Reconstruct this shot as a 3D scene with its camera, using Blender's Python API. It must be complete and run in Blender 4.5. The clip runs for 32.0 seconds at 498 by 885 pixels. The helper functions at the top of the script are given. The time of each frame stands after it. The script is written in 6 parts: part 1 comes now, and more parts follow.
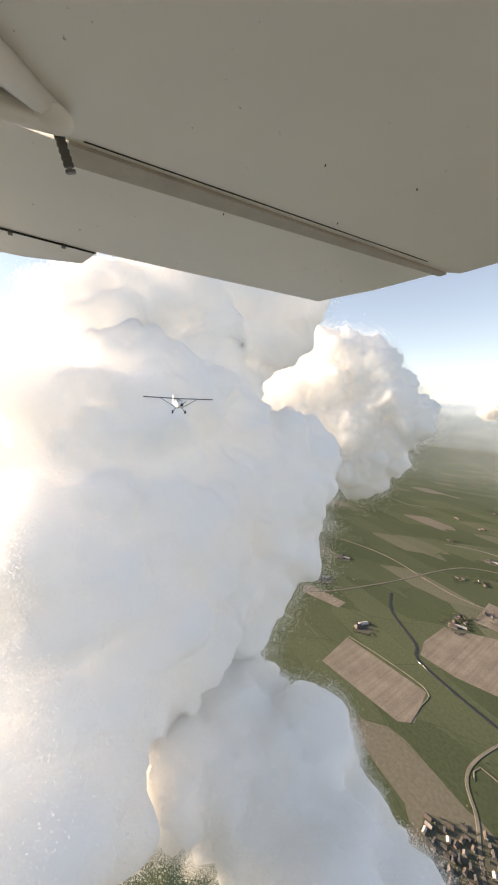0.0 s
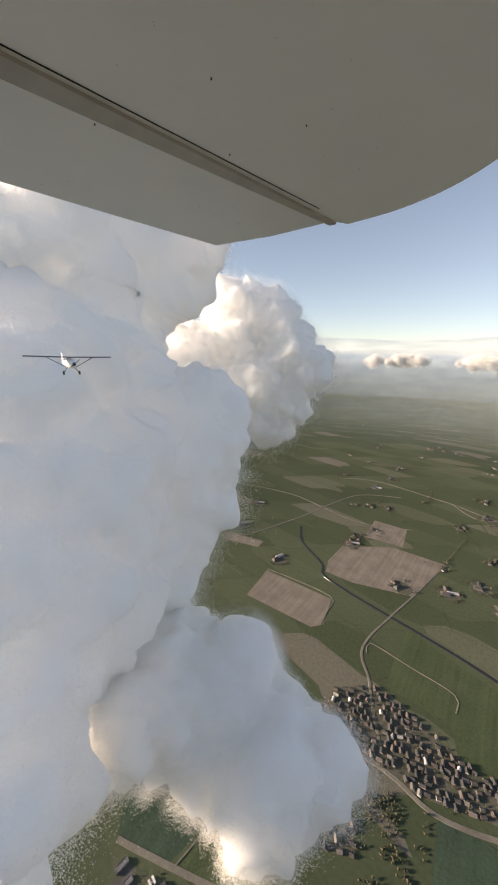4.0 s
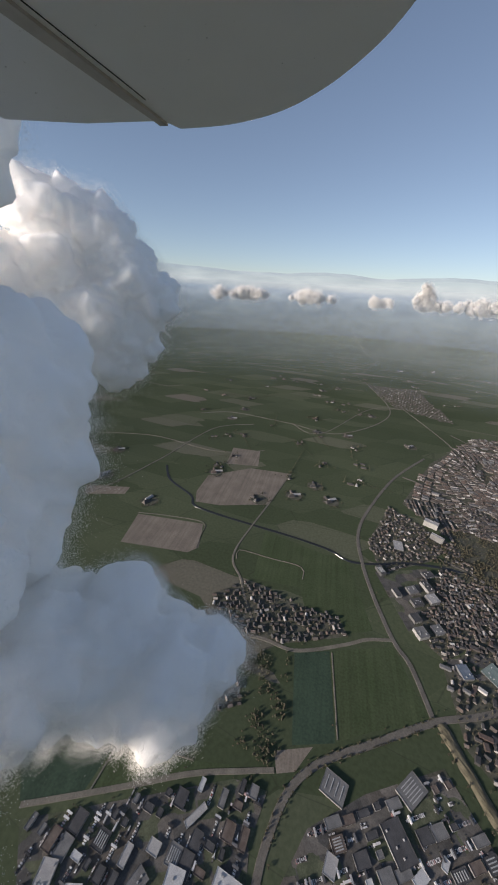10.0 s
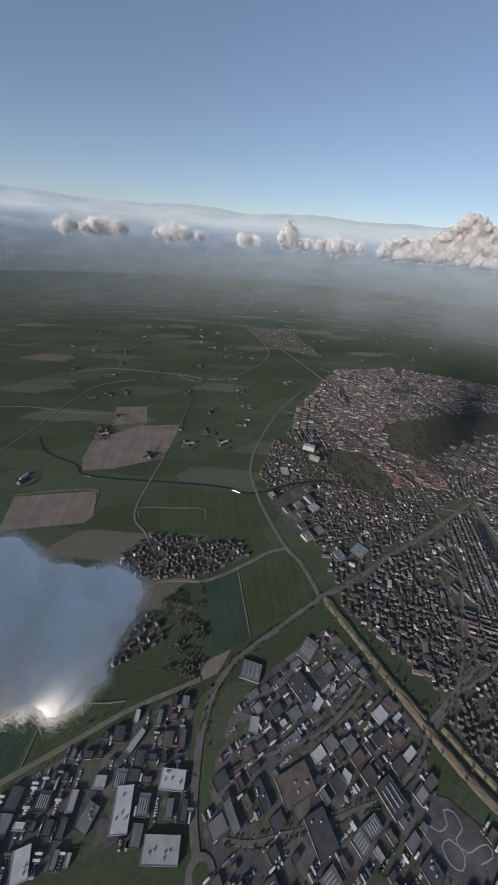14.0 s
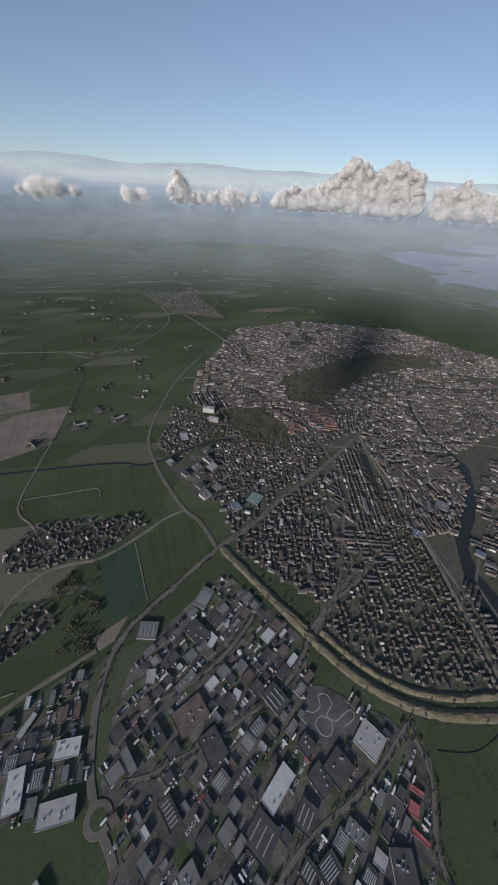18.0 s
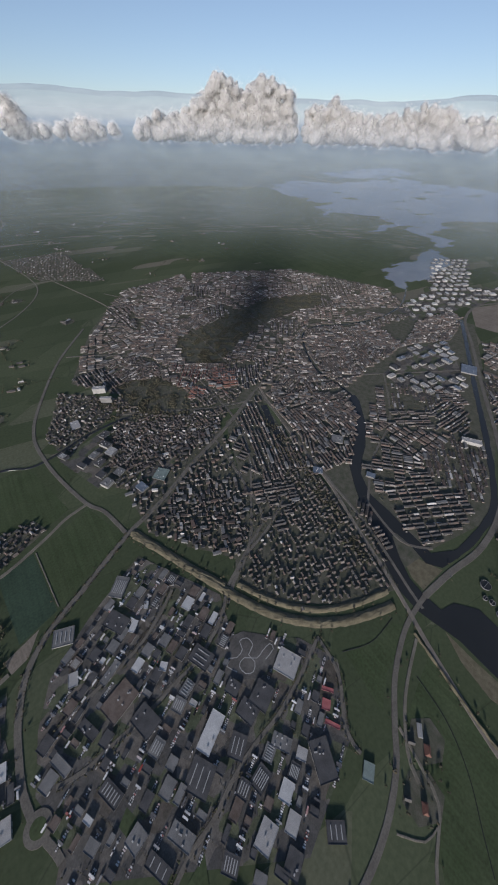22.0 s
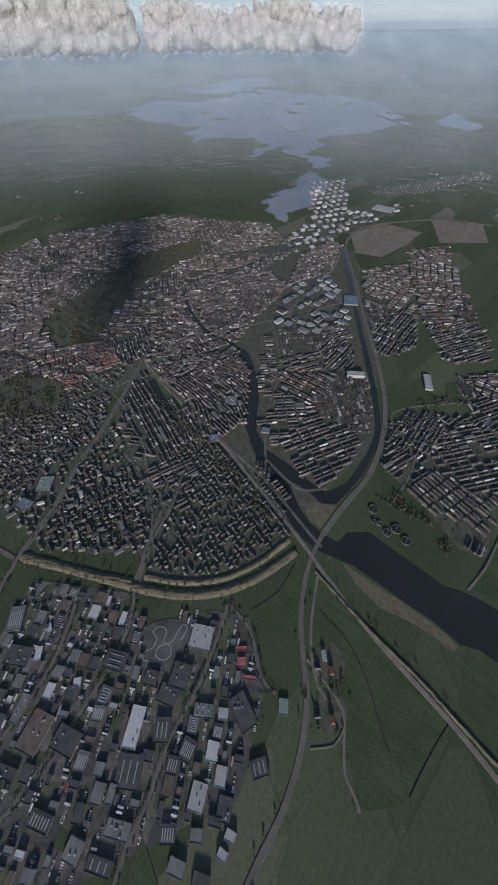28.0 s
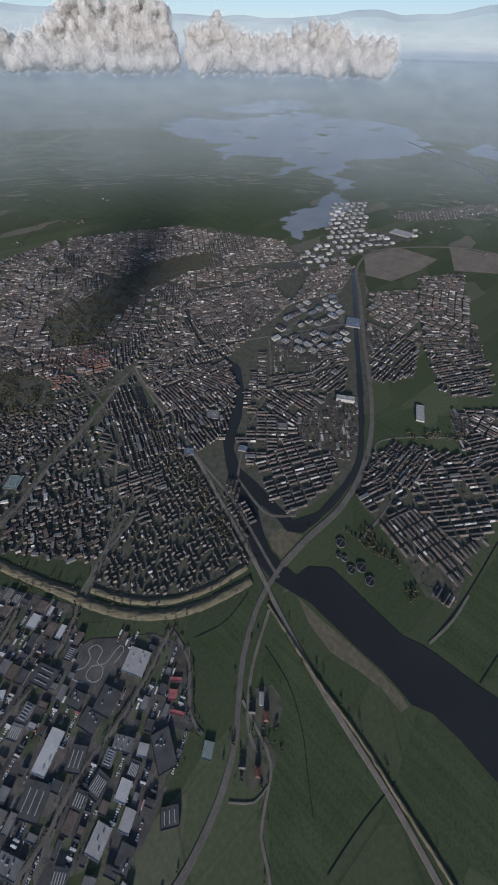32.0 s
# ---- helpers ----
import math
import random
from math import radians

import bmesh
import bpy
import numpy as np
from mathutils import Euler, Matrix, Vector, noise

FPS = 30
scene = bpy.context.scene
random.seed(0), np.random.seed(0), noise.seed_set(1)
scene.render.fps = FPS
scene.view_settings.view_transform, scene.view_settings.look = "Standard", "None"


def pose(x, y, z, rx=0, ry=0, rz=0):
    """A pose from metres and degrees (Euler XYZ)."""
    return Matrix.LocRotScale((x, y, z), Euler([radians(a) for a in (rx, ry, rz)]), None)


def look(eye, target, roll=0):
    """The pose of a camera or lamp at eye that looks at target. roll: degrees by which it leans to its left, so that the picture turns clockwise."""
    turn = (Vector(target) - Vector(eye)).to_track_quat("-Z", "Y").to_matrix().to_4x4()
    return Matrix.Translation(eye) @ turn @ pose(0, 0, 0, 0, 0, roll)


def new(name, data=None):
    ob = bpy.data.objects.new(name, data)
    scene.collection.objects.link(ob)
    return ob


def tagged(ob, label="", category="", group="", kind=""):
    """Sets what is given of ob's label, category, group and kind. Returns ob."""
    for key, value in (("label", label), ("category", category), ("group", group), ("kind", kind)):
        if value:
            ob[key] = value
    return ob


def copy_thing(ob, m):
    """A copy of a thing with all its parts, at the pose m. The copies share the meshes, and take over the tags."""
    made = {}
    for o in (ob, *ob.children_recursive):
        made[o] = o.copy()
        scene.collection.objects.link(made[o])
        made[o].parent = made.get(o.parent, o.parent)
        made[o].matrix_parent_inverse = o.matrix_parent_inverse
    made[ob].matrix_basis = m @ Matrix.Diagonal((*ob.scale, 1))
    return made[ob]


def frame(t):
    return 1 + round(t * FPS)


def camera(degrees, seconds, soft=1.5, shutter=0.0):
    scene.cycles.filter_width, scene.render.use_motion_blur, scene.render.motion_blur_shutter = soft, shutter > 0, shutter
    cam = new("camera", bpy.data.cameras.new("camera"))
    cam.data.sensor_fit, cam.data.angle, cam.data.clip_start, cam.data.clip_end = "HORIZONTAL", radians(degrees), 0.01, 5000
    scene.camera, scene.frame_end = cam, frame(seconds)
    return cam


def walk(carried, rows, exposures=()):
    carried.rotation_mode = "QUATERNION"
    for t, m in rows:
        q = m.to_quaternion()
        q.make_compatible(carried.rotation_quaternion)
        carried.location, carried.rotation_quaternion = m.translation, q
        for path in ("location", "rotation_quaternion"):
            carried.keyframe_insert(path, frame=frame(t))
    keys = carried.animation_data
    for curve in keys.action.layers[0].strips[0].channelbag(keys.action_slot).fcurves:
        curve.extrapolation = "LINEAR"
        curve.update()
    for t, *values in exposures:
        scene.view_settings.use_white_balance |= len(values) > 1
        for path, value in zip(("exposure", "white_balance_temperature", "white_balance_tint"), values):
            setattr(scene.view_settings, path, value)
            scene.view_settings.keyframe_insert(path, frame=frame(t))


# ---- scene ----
cam = camera(75.57, 32.0, soft=2.0)
PATH = [
    (0.0, pose(-86.924, 30.584, 698.011) @ pose(0, 0, 0, 0, 0, 55.28) @ pose(0, 0, 0, 81.50) @ pose(0, 0, 0, 0, 0, 2.32)),
    (0.5, pose(-86.925, 30.583, 698.011) @ pose(0, 0, 0, 0, 0, 53.33) @ pose(0, 0, 0, 80.82) @ pose(0, 0, 0, 0, 0, 2.29)),
    (1.0, pose(-86.927, 30.583, 698.012) @ pose(0, 0, 0, 0, 0, 51.30) @ pose(0, 0, 0, 79.43) @ pose(0, 0, 0, 0, 0, 2.23)),
    (1.5, pose(-86.925, 30.584, 698.010) @ pose(0, 0, 0, 0, 0, 48.88) @ pose(0, 0, 0, 78.21) @ pose(0, 0, 0, 0, 0, 2.25)),
    (2.0, pose(-86.926, 30.584, 698.010) @ pose(0, 0, 0, 0, 0, 46.57) @ pose(0, 0, 0, 77.45) @ pose(0, 0, 0, 0, 0, 2.20)),
    (2.5, pose(-86.924, 30.584, 698.011) @ pose(0, 0, 0, 0, 0, 44.94) @ pose(0, 0, 0, 76.64) @ pose(0, 0, 0, 0, 0, 1.28)),
    (3.0, pose(-86.924, 30.585, 698.009) @ pose(0, 0, 0, 0, 0, 42.77) @ pose(0, 0, 0, 75.85) @ pose(0, 0, 0, 0, 0, 1.08)),
    (3.5, pose(-86.924, 30.585, 698.008) @ pose(0, 0, 0, 0, 0, 40.91) @ pose(0, 0, 0, 75.15) @ pose(0, 0, 0, 0, 0, 0.87)),
    (5.5, pose(-86.914, 30.595, 697.994) @ pose(0, 0, 0, 0, 0, 33.45) @ pose(0, 0, 0, 71.04) @ pose(0, 0, 0, 0, 0, 1.18)),
    (6.0, pose(-86.911, 30.598, 697.992) @ pose(0, 0, 0, 0, 0, 31.16) @ pose(0, 0, 0, 70.56) @ pose(0, 0, 0, 0, 0, 1.27)),
    (6.5, pose(-86.912, 30.595, 697.996) @ pose(0, 0, 0, 0, 0, 29.15) @ pose(0, 0, 0, 70.15) @ pose(0, 0, 0, 0, 0, 0.96)),
    (7.0, pose(-86.914, 30.593, 698.000) @ pose(0, 0, 0, 0, 0, 26.67) @ pose(0, 0, 0, 69.57) @ pose(0, 0, 0, 0, 0, 1.24)),
    (7.5, pose(-86.919, 30.590, 698.002) @ pose(0, 0, 0, 0, 0, 24.57) @ pose(0, 0, 0, 68.61) @ pose(0, 0, 0, 0, 0, 1.35)),
    (8.0, pose(-86.920, 30.589, 698.003) @ pose(0, 0, 0, 0, 0, 22.13) @ pose(0, 0, 0, 67.75) @ pose(0, 0, 0, 0, 0, 1.75)),
    (8.5, pose(-86.923, 30.588, 698.002) @ pose(0, 0, 0, 0, 0, 19.73) @ pose(0, 0, 0, 66.32) @ pose(0, 0, 0, 0, 0, 2.16)),
    (9.0, pose(-86.924, 30.587, 698.004) @ pose(0, 0, 0, 0, 0, 17.25) @ pose(0, 0, 0, 65.43) @ pose(0, 0, 0, 0, 0, 2.63)),
    (9.5, pose(-86.927, 30.583, 698.010) @ pose(0, 0, 0, 0, 0, 15.04) @ pose(0, 0, 0, 65.11) @ pose(0, 0, 0, 0, 0, 3.04)),
    (10.0, pose(-86.934, 30.578, 698.016) @ pose(0, 0, 0, 0, 0, 12.47) @ pose(0, 0, 0, 63.96) @ pose(0, 0, 0, 0, 0, 3.47)),
    (10.5, pose(-86.934, 30.576, 698.020) @ pose(0, 0, 0, 0, 0, 10.17) @ pose(0, 0, 0, 63.19) @ pose(0, 0, 0, 0, 0, 3.72)),
    (11.0, pose(-86.939, 30.570, 698.034) @ pose(0, 0, 0, 0, 0, 7.36) @ pose(0, 0, 0, 62.09) @ pose(0, 0, 0, 0, 0, 4.08)),
    (11.5, pose(-86.953, 30.562, 698.043) @ pose(0, 0, 0, 0, 0, 4.30) @ pose(0, 0, 0, 61.00) @ pose(0, 0, 0, 0, 0, 4.50)),
    (12.0, pose(-86.965, 30.559, 698.037) @ pose(0, 0, 0, 0, 0, 1.15) @ pose(0, 0, 0, 59.95) @ pose(0, 0, 0, 0, 0, 4.85)),
    (12.5, pose(-86.985, 30.551, 698.037) @ pose(0, 0, 0, 0, 0, -2.05) @ pose(0, 0, 0, 58.60) @ pose(0, 0, 0, 0, 0, 4.99)),
    (13.0, pose(-87.000, 30.548, 698.032) @ pose(0, 0, 0, 0, 0, -5.09) @ pose(0, 0, 0, 57.66) @ pose(0, 0, 0, 0, 0, 5.06)),
    (13.5, pose(-73.7, 25.3, 697.9) @ pose(0, 0, 0, 0, 0, -7.15) @ pose(0, 0, 0, 57.18) @ pose(0, 0, 0, 0, 0, 4.85)),
    (14.0, pose(-57.2, 18.6, 697.6) @ pose(0, 0, 0, 0, 0, -9.07) @ pose(0, 0, 0, 56.57) @ pose(0, 0, 0, 0, 0, 5.08)),
    (14.5, pose(-39.0, 12.2, 696.4) @ pose(0, 0, 0, 0, 0, -10.67) @ pose(0, 0, 0, 56.03) @ pose(0, 0, 0, 0, 0, 4.79)),
    (16.5, pose(34.4, -11.4, 691.5) @ pose(0, 0, 0, 0, 0, -17.04) @ pose(0, 0, 0, 53.81) @ pose(0, 0, 0, 0, 0, 4.75)),
    (17.0, pose(52.6, -17.4, 690.7) @ pose(0, 0, 0, 0, 0, -18.92) @ pose(0, 0, 0, 53.12) @ pose(0, 0, 0, 0, 0, 4.54)),
    (17.5, pose(70.9, -23.4, 689.9) @ pose(0, 0, 0, 0, 0, -20.51) @ pose(0, 0, 0, 52.69) @ pose(0, 0, 0, 0, 0, 3.93)),
    (18.0, pose(89.5, -28.5, 690.2) @ pose(0, 0, 0, 0, 0, -22.30) @ pose(0, 0, 0, 51.88) @ pose(0, 0, 0, 0, 0, 3.62)),
    (18.5, pose(108.0, -33.0, 692.1) @ pose(0, 0, 0, 0, 0, -23.95) @ pose(0, 0, 0, 51.08) @ pose(0, 0, 0, 0, 0, 3.25)),
    (19.0, pose(123.9, -37.0, 694.1) @ pose(0, 0, 0, 0, 0, -26.00) @ pose(0, 0, 0, 50.09) @ pose(0, 0, 0, 0, 0, 3.03)),
    (19.5, pose(138.2, -40.5, 695.5) @ pose(0, 0, 0, 0, 0, -27.70) @ pose(0, 0, 0, 49.23) @ pose(0, 0, 0, 0, 0, 2.58)),
    (20.0, pose(151.5, -43.9, 696.7) @ pose(0, 0, 0, 0, 0, -29.70) @ pose(0, 0, 0, 48.31) @ pose(0, 0, 0, 0, 0, 2.41)),
    (20.5, pose(164.4, -47.0, 697.9) @ pose(0, 0, 0, 0, 0, -31.50) @ pose(0, 0, 0, 47.44) @ pose(0, 0, 0, 0, 0, 2.18)),
    (21.0, pose(177.1, -50.2, 698.8) @ pose(0, 0, 0, 0, 0, -33.63) @ pose(0, 0, 0, 46.51) @ pose(0, 0, 0, 0, 0, 2.01)),
    (21.5, pose(189.3, -53.7, 699.8) @ pose(0, 0, 0, 0, 0, -35.30) @ pose(0, 0, 0, 45.73) @ pose(0, 0, 0, 0, 0, 1.65)),
    (22.0, pose(201.1, -57.9, 701.0) @ pose(0, 0, 0, 0, 0, -37.35) @ pose(0, 0, 0, 44.86) @ pose(0, 0, 0, 0, 0, 1.42)),
    (22.5, pose(212.8, -62.4, 702.2) @ pose(0, 0, 0, 0, 0, -39.10) @ pose(0, 0, 0, 43.97) @ pose(0, 0, 0, 0, 0, 1.18)),
    (23.0, pose(224.8, -66.8, 703.4) @ pose(0, 0, 0, 0, 0, -41.15) @ pose(0, 0, 0, 43.00) @ pose(0, 0, 0, 0, 0, 0.88)),
    (23.5, pose(236.9, -71.4, 704.5) @ pose(0, 0, 0, 0, 0, -42.97) @ pose(0, 0, 0, 42.07) @ pose(0, 0, 0, 0, 0, 0.64)),
    (24.0, pose(249.1, -76.2, 705.3) @ pose(0, 0, 0, 0, 0, -44.89) @ pose(0, 0, 0, 41.06) @ pose(0, 0, 0, 0, 0, 0.39)),
    (24.5, pose(261.2, -81.3, 705.9) @ pose(0, 0, 0, 0, 0, -46.66) @ pose(0, 0, 0, 40.10) @ pose(0, 0, 0, 0, 0, -0.01)),
    (25.0, pose(273.0, -86.8, 706.6) @ pose(0, 0, 0, 0, 0, -48.43) @ pose(0, 0, 0, 39.03) @ pose(0, 0, 0, 0, 0, -0.36)),
    (25.5, pose(284.7, -92.5, 707.2) @ pose(0, 0, 0, 0, 0, -50.04) @ pose(0, 0, 0, 38.01) @ pose(0, 0, 0, 0, 0, -0.88)),
    (26.0, pose(296.3, -98.2, 707.3) @ pose(0, 0, 0, 0, 0, -52.07) @ pose(0, 0, 0, 37.04) @ pose(0, 0, 0, 0, 0, -1.03)),
    (26.5, pose(307.8, -103.9, 707.2) @ pose(0, 0, 0, 0, 0, -53.28) @ pose(0, 0, 0, 36.47) @ pose(0, 0, 0, 0, 0, -1.19)),
    (28.5, pose(355.0, -131.0, 705.2) @ pose(0, 0, 0, 0, 0, -51.23) @ pose(0, 0, 0, 37.37) @ pose(0, 0, 0, 0, 0, -0.62)),
    (29.0, pose(366.4, -138.1, 704.6) @ pose(0, 0, 0, 0, 0, -50.86) @ pose(0, 0, 0, 37.57) @ pose(0, 0, 0, 0, 0, -0.09)),
    (29.5, pose(377.8, -145.2, 703.8) @ pose(0, 0, 0, 0, 0, -50.35) @ pose(0, 0, 0, 37.81) @ pose(0, 0, 0, 0, 0, 0.04)),
    (30.0, pose(389.0, -152.4, 703.0) @ pose(0, 0, 0, 0, 0, -49.92) @ pose(0, 0, 0, 38.01) @ pose(0, 0, 0, 0, 0, 0.37)),
    (30.5, pose(399.9, -159.9, 702.3) @ pose(0, 0, 0, 0, 0, -49.41) @ pose(0, 0, 0, 38.23) @ pose(0, 0, 0, 0, 0, 0.56)),
    (31.0, pose(410.9, -167.3, 701.8) @ pose(0, 0, 0, 0, 0, -48.88) @ pose(0, 0, 0, 38.58) @ pose(0, 0, 0, 0, 0, 0.81)),
    (31.5, pose(422.1, -174.6, 701.3) @ pose(0, 0, 0, 0, 0, -48.36) @ pose(0, 0, 0, 38.76) @ pose(0, 0, 0, 0, 0, 0.89)),
    (32.0, pose(433.5, -181.7, 700.6) @ pose(0, 0, 0, 0, 0, -47.97) @ pose(0, 0, 0, 38.90) @ pose(0, 0, 0, 0, 0, 1.21)),
]
EXPOSURES = ((0.0, 1.95, 9200, 18), (3.0, 1.6, 8800, 18), (6.0, 1.18, 8000, 18), (9.0, 0.85, 7200, 16), (13.0, 0.52, 6600, 14), (20.0, 0.48, 6500, 14), (26.0, 0.44, 6250, 13), (32.0, 0.44, 6250, 13))

walk(cam, PATH, EXPOSURES)

from mathutils.geometry import tessellate_polygon

# ---- world, sun ----
SUN_AZ, SUN_EL = 128.0, 15.0
world = bpy.data.worlds.new("world")
scene.world = world
world.use_nodes = True
wn = world.node_tree
sky = wn.nodes.new("ShaderNodeTexSky")
sky.sky_type, sky.sun_disc = "NISHITA", False
sky.sun_elevation, sky.sun_rotation = radians(SUN_EL), radians(-SUN_AZ)
sky.altitude, sky.air_density, sky.dust_density, sky.ozone_density = 700.0, 0.8, 0.1, 3.4
damp = wn.nodes.new("ShaderNodeHueSaturation")
damp.inputs["Saturation"].default_value = 0.9
even = wn.nodes.new("ShaderNodeGamma")
even.inputs["Gamma"].default_value = 0.78
wn.links.new(sky.outputs[0], even.inputs["Color"])
wn.links.new(even.outputs[0], damp.inputs["Color"])
wn.links.new(damp.outputs[0], wn.nodes["Background"].inputs[0])
wn.nodes["Background"].inputs[1].default_value = 0.108
sun_data = bpy.data.lights.new("sun", "SUN")
sun_data.energy, sun_data.angle, sun_data.color = 3.9, radians(7.0), (1.0, 0.93, 0.84)
sun = new("sun", sun_data)
sun_dir = Vector((-math.sin(radians(SUN_AZ)) * math.cos(radians(SUN_EL)), math.cos(radians(SUN_AZ)) * math.cos(radians(SUN_EL)), math.sin(radians(SUN_EL))))
sun.matrix_world = look(sun_dir * 3000, (0, 0, 0))

# ---- materials ----


class Mat:
    """A small node material: colours mixed by noise, with bump and roughness."""

    def __init__(self, name, rough=0.8, metal=0.0, spec=0.3):
        self.m = bpy.data.materials.new(name)
        self.m.use_nodes = True
        self.t = self.m.node_tree
        self.b = self.t.nodes["Principled BSDF"]
        self.b.inputs["Roughness"].default_value = rough
        self.b.inputs["Metallic"].default_value = metal
        self.b.inputs["Specular IOR Level"].default_value = spec

    def node(self, kind, **inputs):
        n = self.t.nodes.new(kind)
        for k, v in inputs.items():
            n.inputs[k].default_value = v
        return n

    def link(self, a, b):
        self.t.links.new(a, b)

    def place(self, scale=(1, 1, 1), turn=0.0):
        g = self.t.nodes.new("ShaderNodeNewGeometry")
        m = self.t.nodes.new("ShaderNodeMapping")
        m.inputs["Scale"].default_value, m.inputs["Rotation"].default_value = scale, (0, 0, radians(turn))
        self.link(g.outputs["Position"], m.inputs["Vector"])
        return m.outputs[0]

    def noise(self, size, detail=4.0, vec=None, rough=0.55):
        n = self.node("ShaderNodeTexNoise", Scale=1.0 / size, Detail=detail, Roughness=rough)
        self.link(vec or self.place(), n.inputs["Vector"])
        return n.outputs["Fac"]

    def ramp(self, fac, *stops):
        r = self.t.nodes.new("ShaderNodeValToRGB")
        e = r.color_ramp.elements
        while len(e) < len(stops):
            e.new(0.5)
        for el, (p, c) in zip(e, stops):
            el.position, el.color = p, (*c, 1)
        self.link(fac, r.inputs[0])
        return r.outputs[0]

    def mix(self, fac, a, b, mode="MIX"):
        n = self.t.nodes.new("ShaderNodeMix")
        n.data_type, n.blend_type = "RGBA", mode
        for s, v in ((n.inputs[0], fac), (n.inputs[6], a), (n.inputs[7], b)):
            if isinstance(v, (int, float)):
                s.default_value = v
            elif isinstance(v, tuple):
                s.default_value = (*v, 1)
            else:
                self.link(v, s)
        return n.outputs[2]

    def base(self, c):
        if isinstance(c, tuple):
            self.b.inputs["Base Color"].default_value = (*c, 1)
        else:
            self.link(c, self.b.inputs["Base Color"])
        return self

    def bump(self, fac, dist, strength=0.5):
        n = self.node("ShaderNodeBump", Strength=strength, Distance=dist)
        self.link(fac, n.inputs["Height"])
        self.link(n.outputs[0], self.b.inputs["Normal"])
        return self

    def any_object(self):
        return self.t.nodes.new("ShaderNodeObjectInfo").outputs["Random"]

    def any_island(self):
        return self.t.nodes.new("ShaderNodeNewGeometry").outputs["Random Per Island"]


def ground_material():
    """Polder: long narrow meadows with ditches, tints of green, some bare land."""
    k = Mat("grassland", 0.95, spec=0.1)
    vec = k.place((1 / 260, 1 / 95, 1), 24)
    v = k.node("ShaderNodeTexVoronoi", Scale=1.0, Randomness=0.45)
    v.distance = "CHEBYCHEV"
    k.link(vec, v.inputs["Vector"])
    sep = k.t.nodes.new("ShaderNodeSeparateColor")
    k.link(v.outputs["Color"], sep.inputs[0])
    cell = k.ramp(sep.outputs[0], (0.0, (0.056, 0.074, 0.043)), (0.5, (0.067, 0.085, 0.052)), (0.85, (0.082, 0.1, 0.063)), (0.95, (0.122, 0.126, 0.096)), (1.0, (0.15, 0.138, 0.12)))
    wide = k.ramp(k.noise(900, 5), (0.35, (0.82, 0.84, 0.84)), (0.7, (1.15, 1.12, 1.1)))
    c = k.mix(1.0, cell, wide, "MULTIPLY")
    fine = k.ramp(k.noise(7, 6), (0.3, (0.82, 0.84, 0.8)), (0.7, (1.15, 1.12, 1.1)))
    c = k.mix(1.0, c, fine, "MULTIPLY")
    e = k.node("ShaderNodeTexVoronoi", Scale=1.0, Randomness=0.45)
    e.feature = "DISTANCE_TO_EDGE"
    k.link(vec, e.inputs["Vector"])
    ditch = k.ramp(e.outputs["Distance"], (0.0, (0.45, 0.45, 0.45)), (0.012, (0, 0, 0)))
    c = k.mix(ditch, c, (0.03, 0.036, 0.026))
    return k.base(c).bump(k.noise(5, 4), 0.4, 0.3).m


def patch(name, a, b, size, rough=0.9, stripe=None, turn=20):
    k = Mat(name, rough, spec=0.15)
    c = k.ramp(k.noise(size, 6), (0.3, a), (0.7, b))
    fine = k.ramp(k.noise(size / 14, 5), (0.3, (0.8, 0.8, 0.8)), (0.7, (1.18, 1.18, 1.18)))
    c = k.mix(1.0, c, fine, "MULTIPLY")
    if stripe:
        n = k.noise(1.0, 2, k.place((1 / stripe, 1 / 300, 1), turn))
        c = k.mix(1.0, c, k.ramp(n, (0.35, (0.88, 0.88, 0.88)), (0.65, (1.1, 1.1, 1.1))), "MULTIPLY")
    return k.base(c).bump(k.noise(size / 8, 4), 0.3, 0.3).m


def by_object(name, stops, rough=0.75, grain=2.5, spec=0.3, island=False, metal=0.0):
    k = Mat(name, rough, metal, spec)
    c = k.ramp(k.any_island() if island else k.any_object(), *stops)
    c = k.mix(1.0, c, k.ramp(k.noise(grain, 5), (0.3, (0.78, 0.78, 0.78)), (0.7, (1.15, 1.14, 1.12))), "MULTIPLY")
    c = k.mix(1.0, c, k.ramp(k.noise(grain * 8, 3), (0.35, (0.86, 0.86, 0.86)), (0.65, (1.08, 1.08, 1.08))), "MULTIPLY")
    return k.base(c).m


M_GROUND = ground_material()
M_MEADOW = patch("meadow", (0.046, 0.066, 0.032), (0.064, 0.084, 0.045), 60, stripe=9)
M_MEADOW_DARK = patch("dark_meadow", (0.034, 0.057, 0.040), (0.045, 0.073, 0.050), 60, stripe=14)
M_BARE = patch("bare_soil", (0.150, 0.130, 0.110), (0.210, 0.185, 0.158), 50, stripe=8)
M_REED = patch("dry_reed", (0.095, 0.086, 0.06), (0.165, 0.148, 0.104), 12)
M_ASPHALT = patch("asphalt", (0.105, 0.098, 0.088), (0.155, 0.145, 0.13), 30)
M_STREET = patch("brick_street", (0.105, 0.094, 0.084), (0.155, 0.14, 0.125), 20)
M_TRACK = patch("pale_track", (0.125, 0.117, 0.100), (0.188, 0.175, 0.150), 25)
M_BALLAST = patch("ballast", (0.144, 0.130, 0.115), (0.216, 0.194, 0.166), 12)


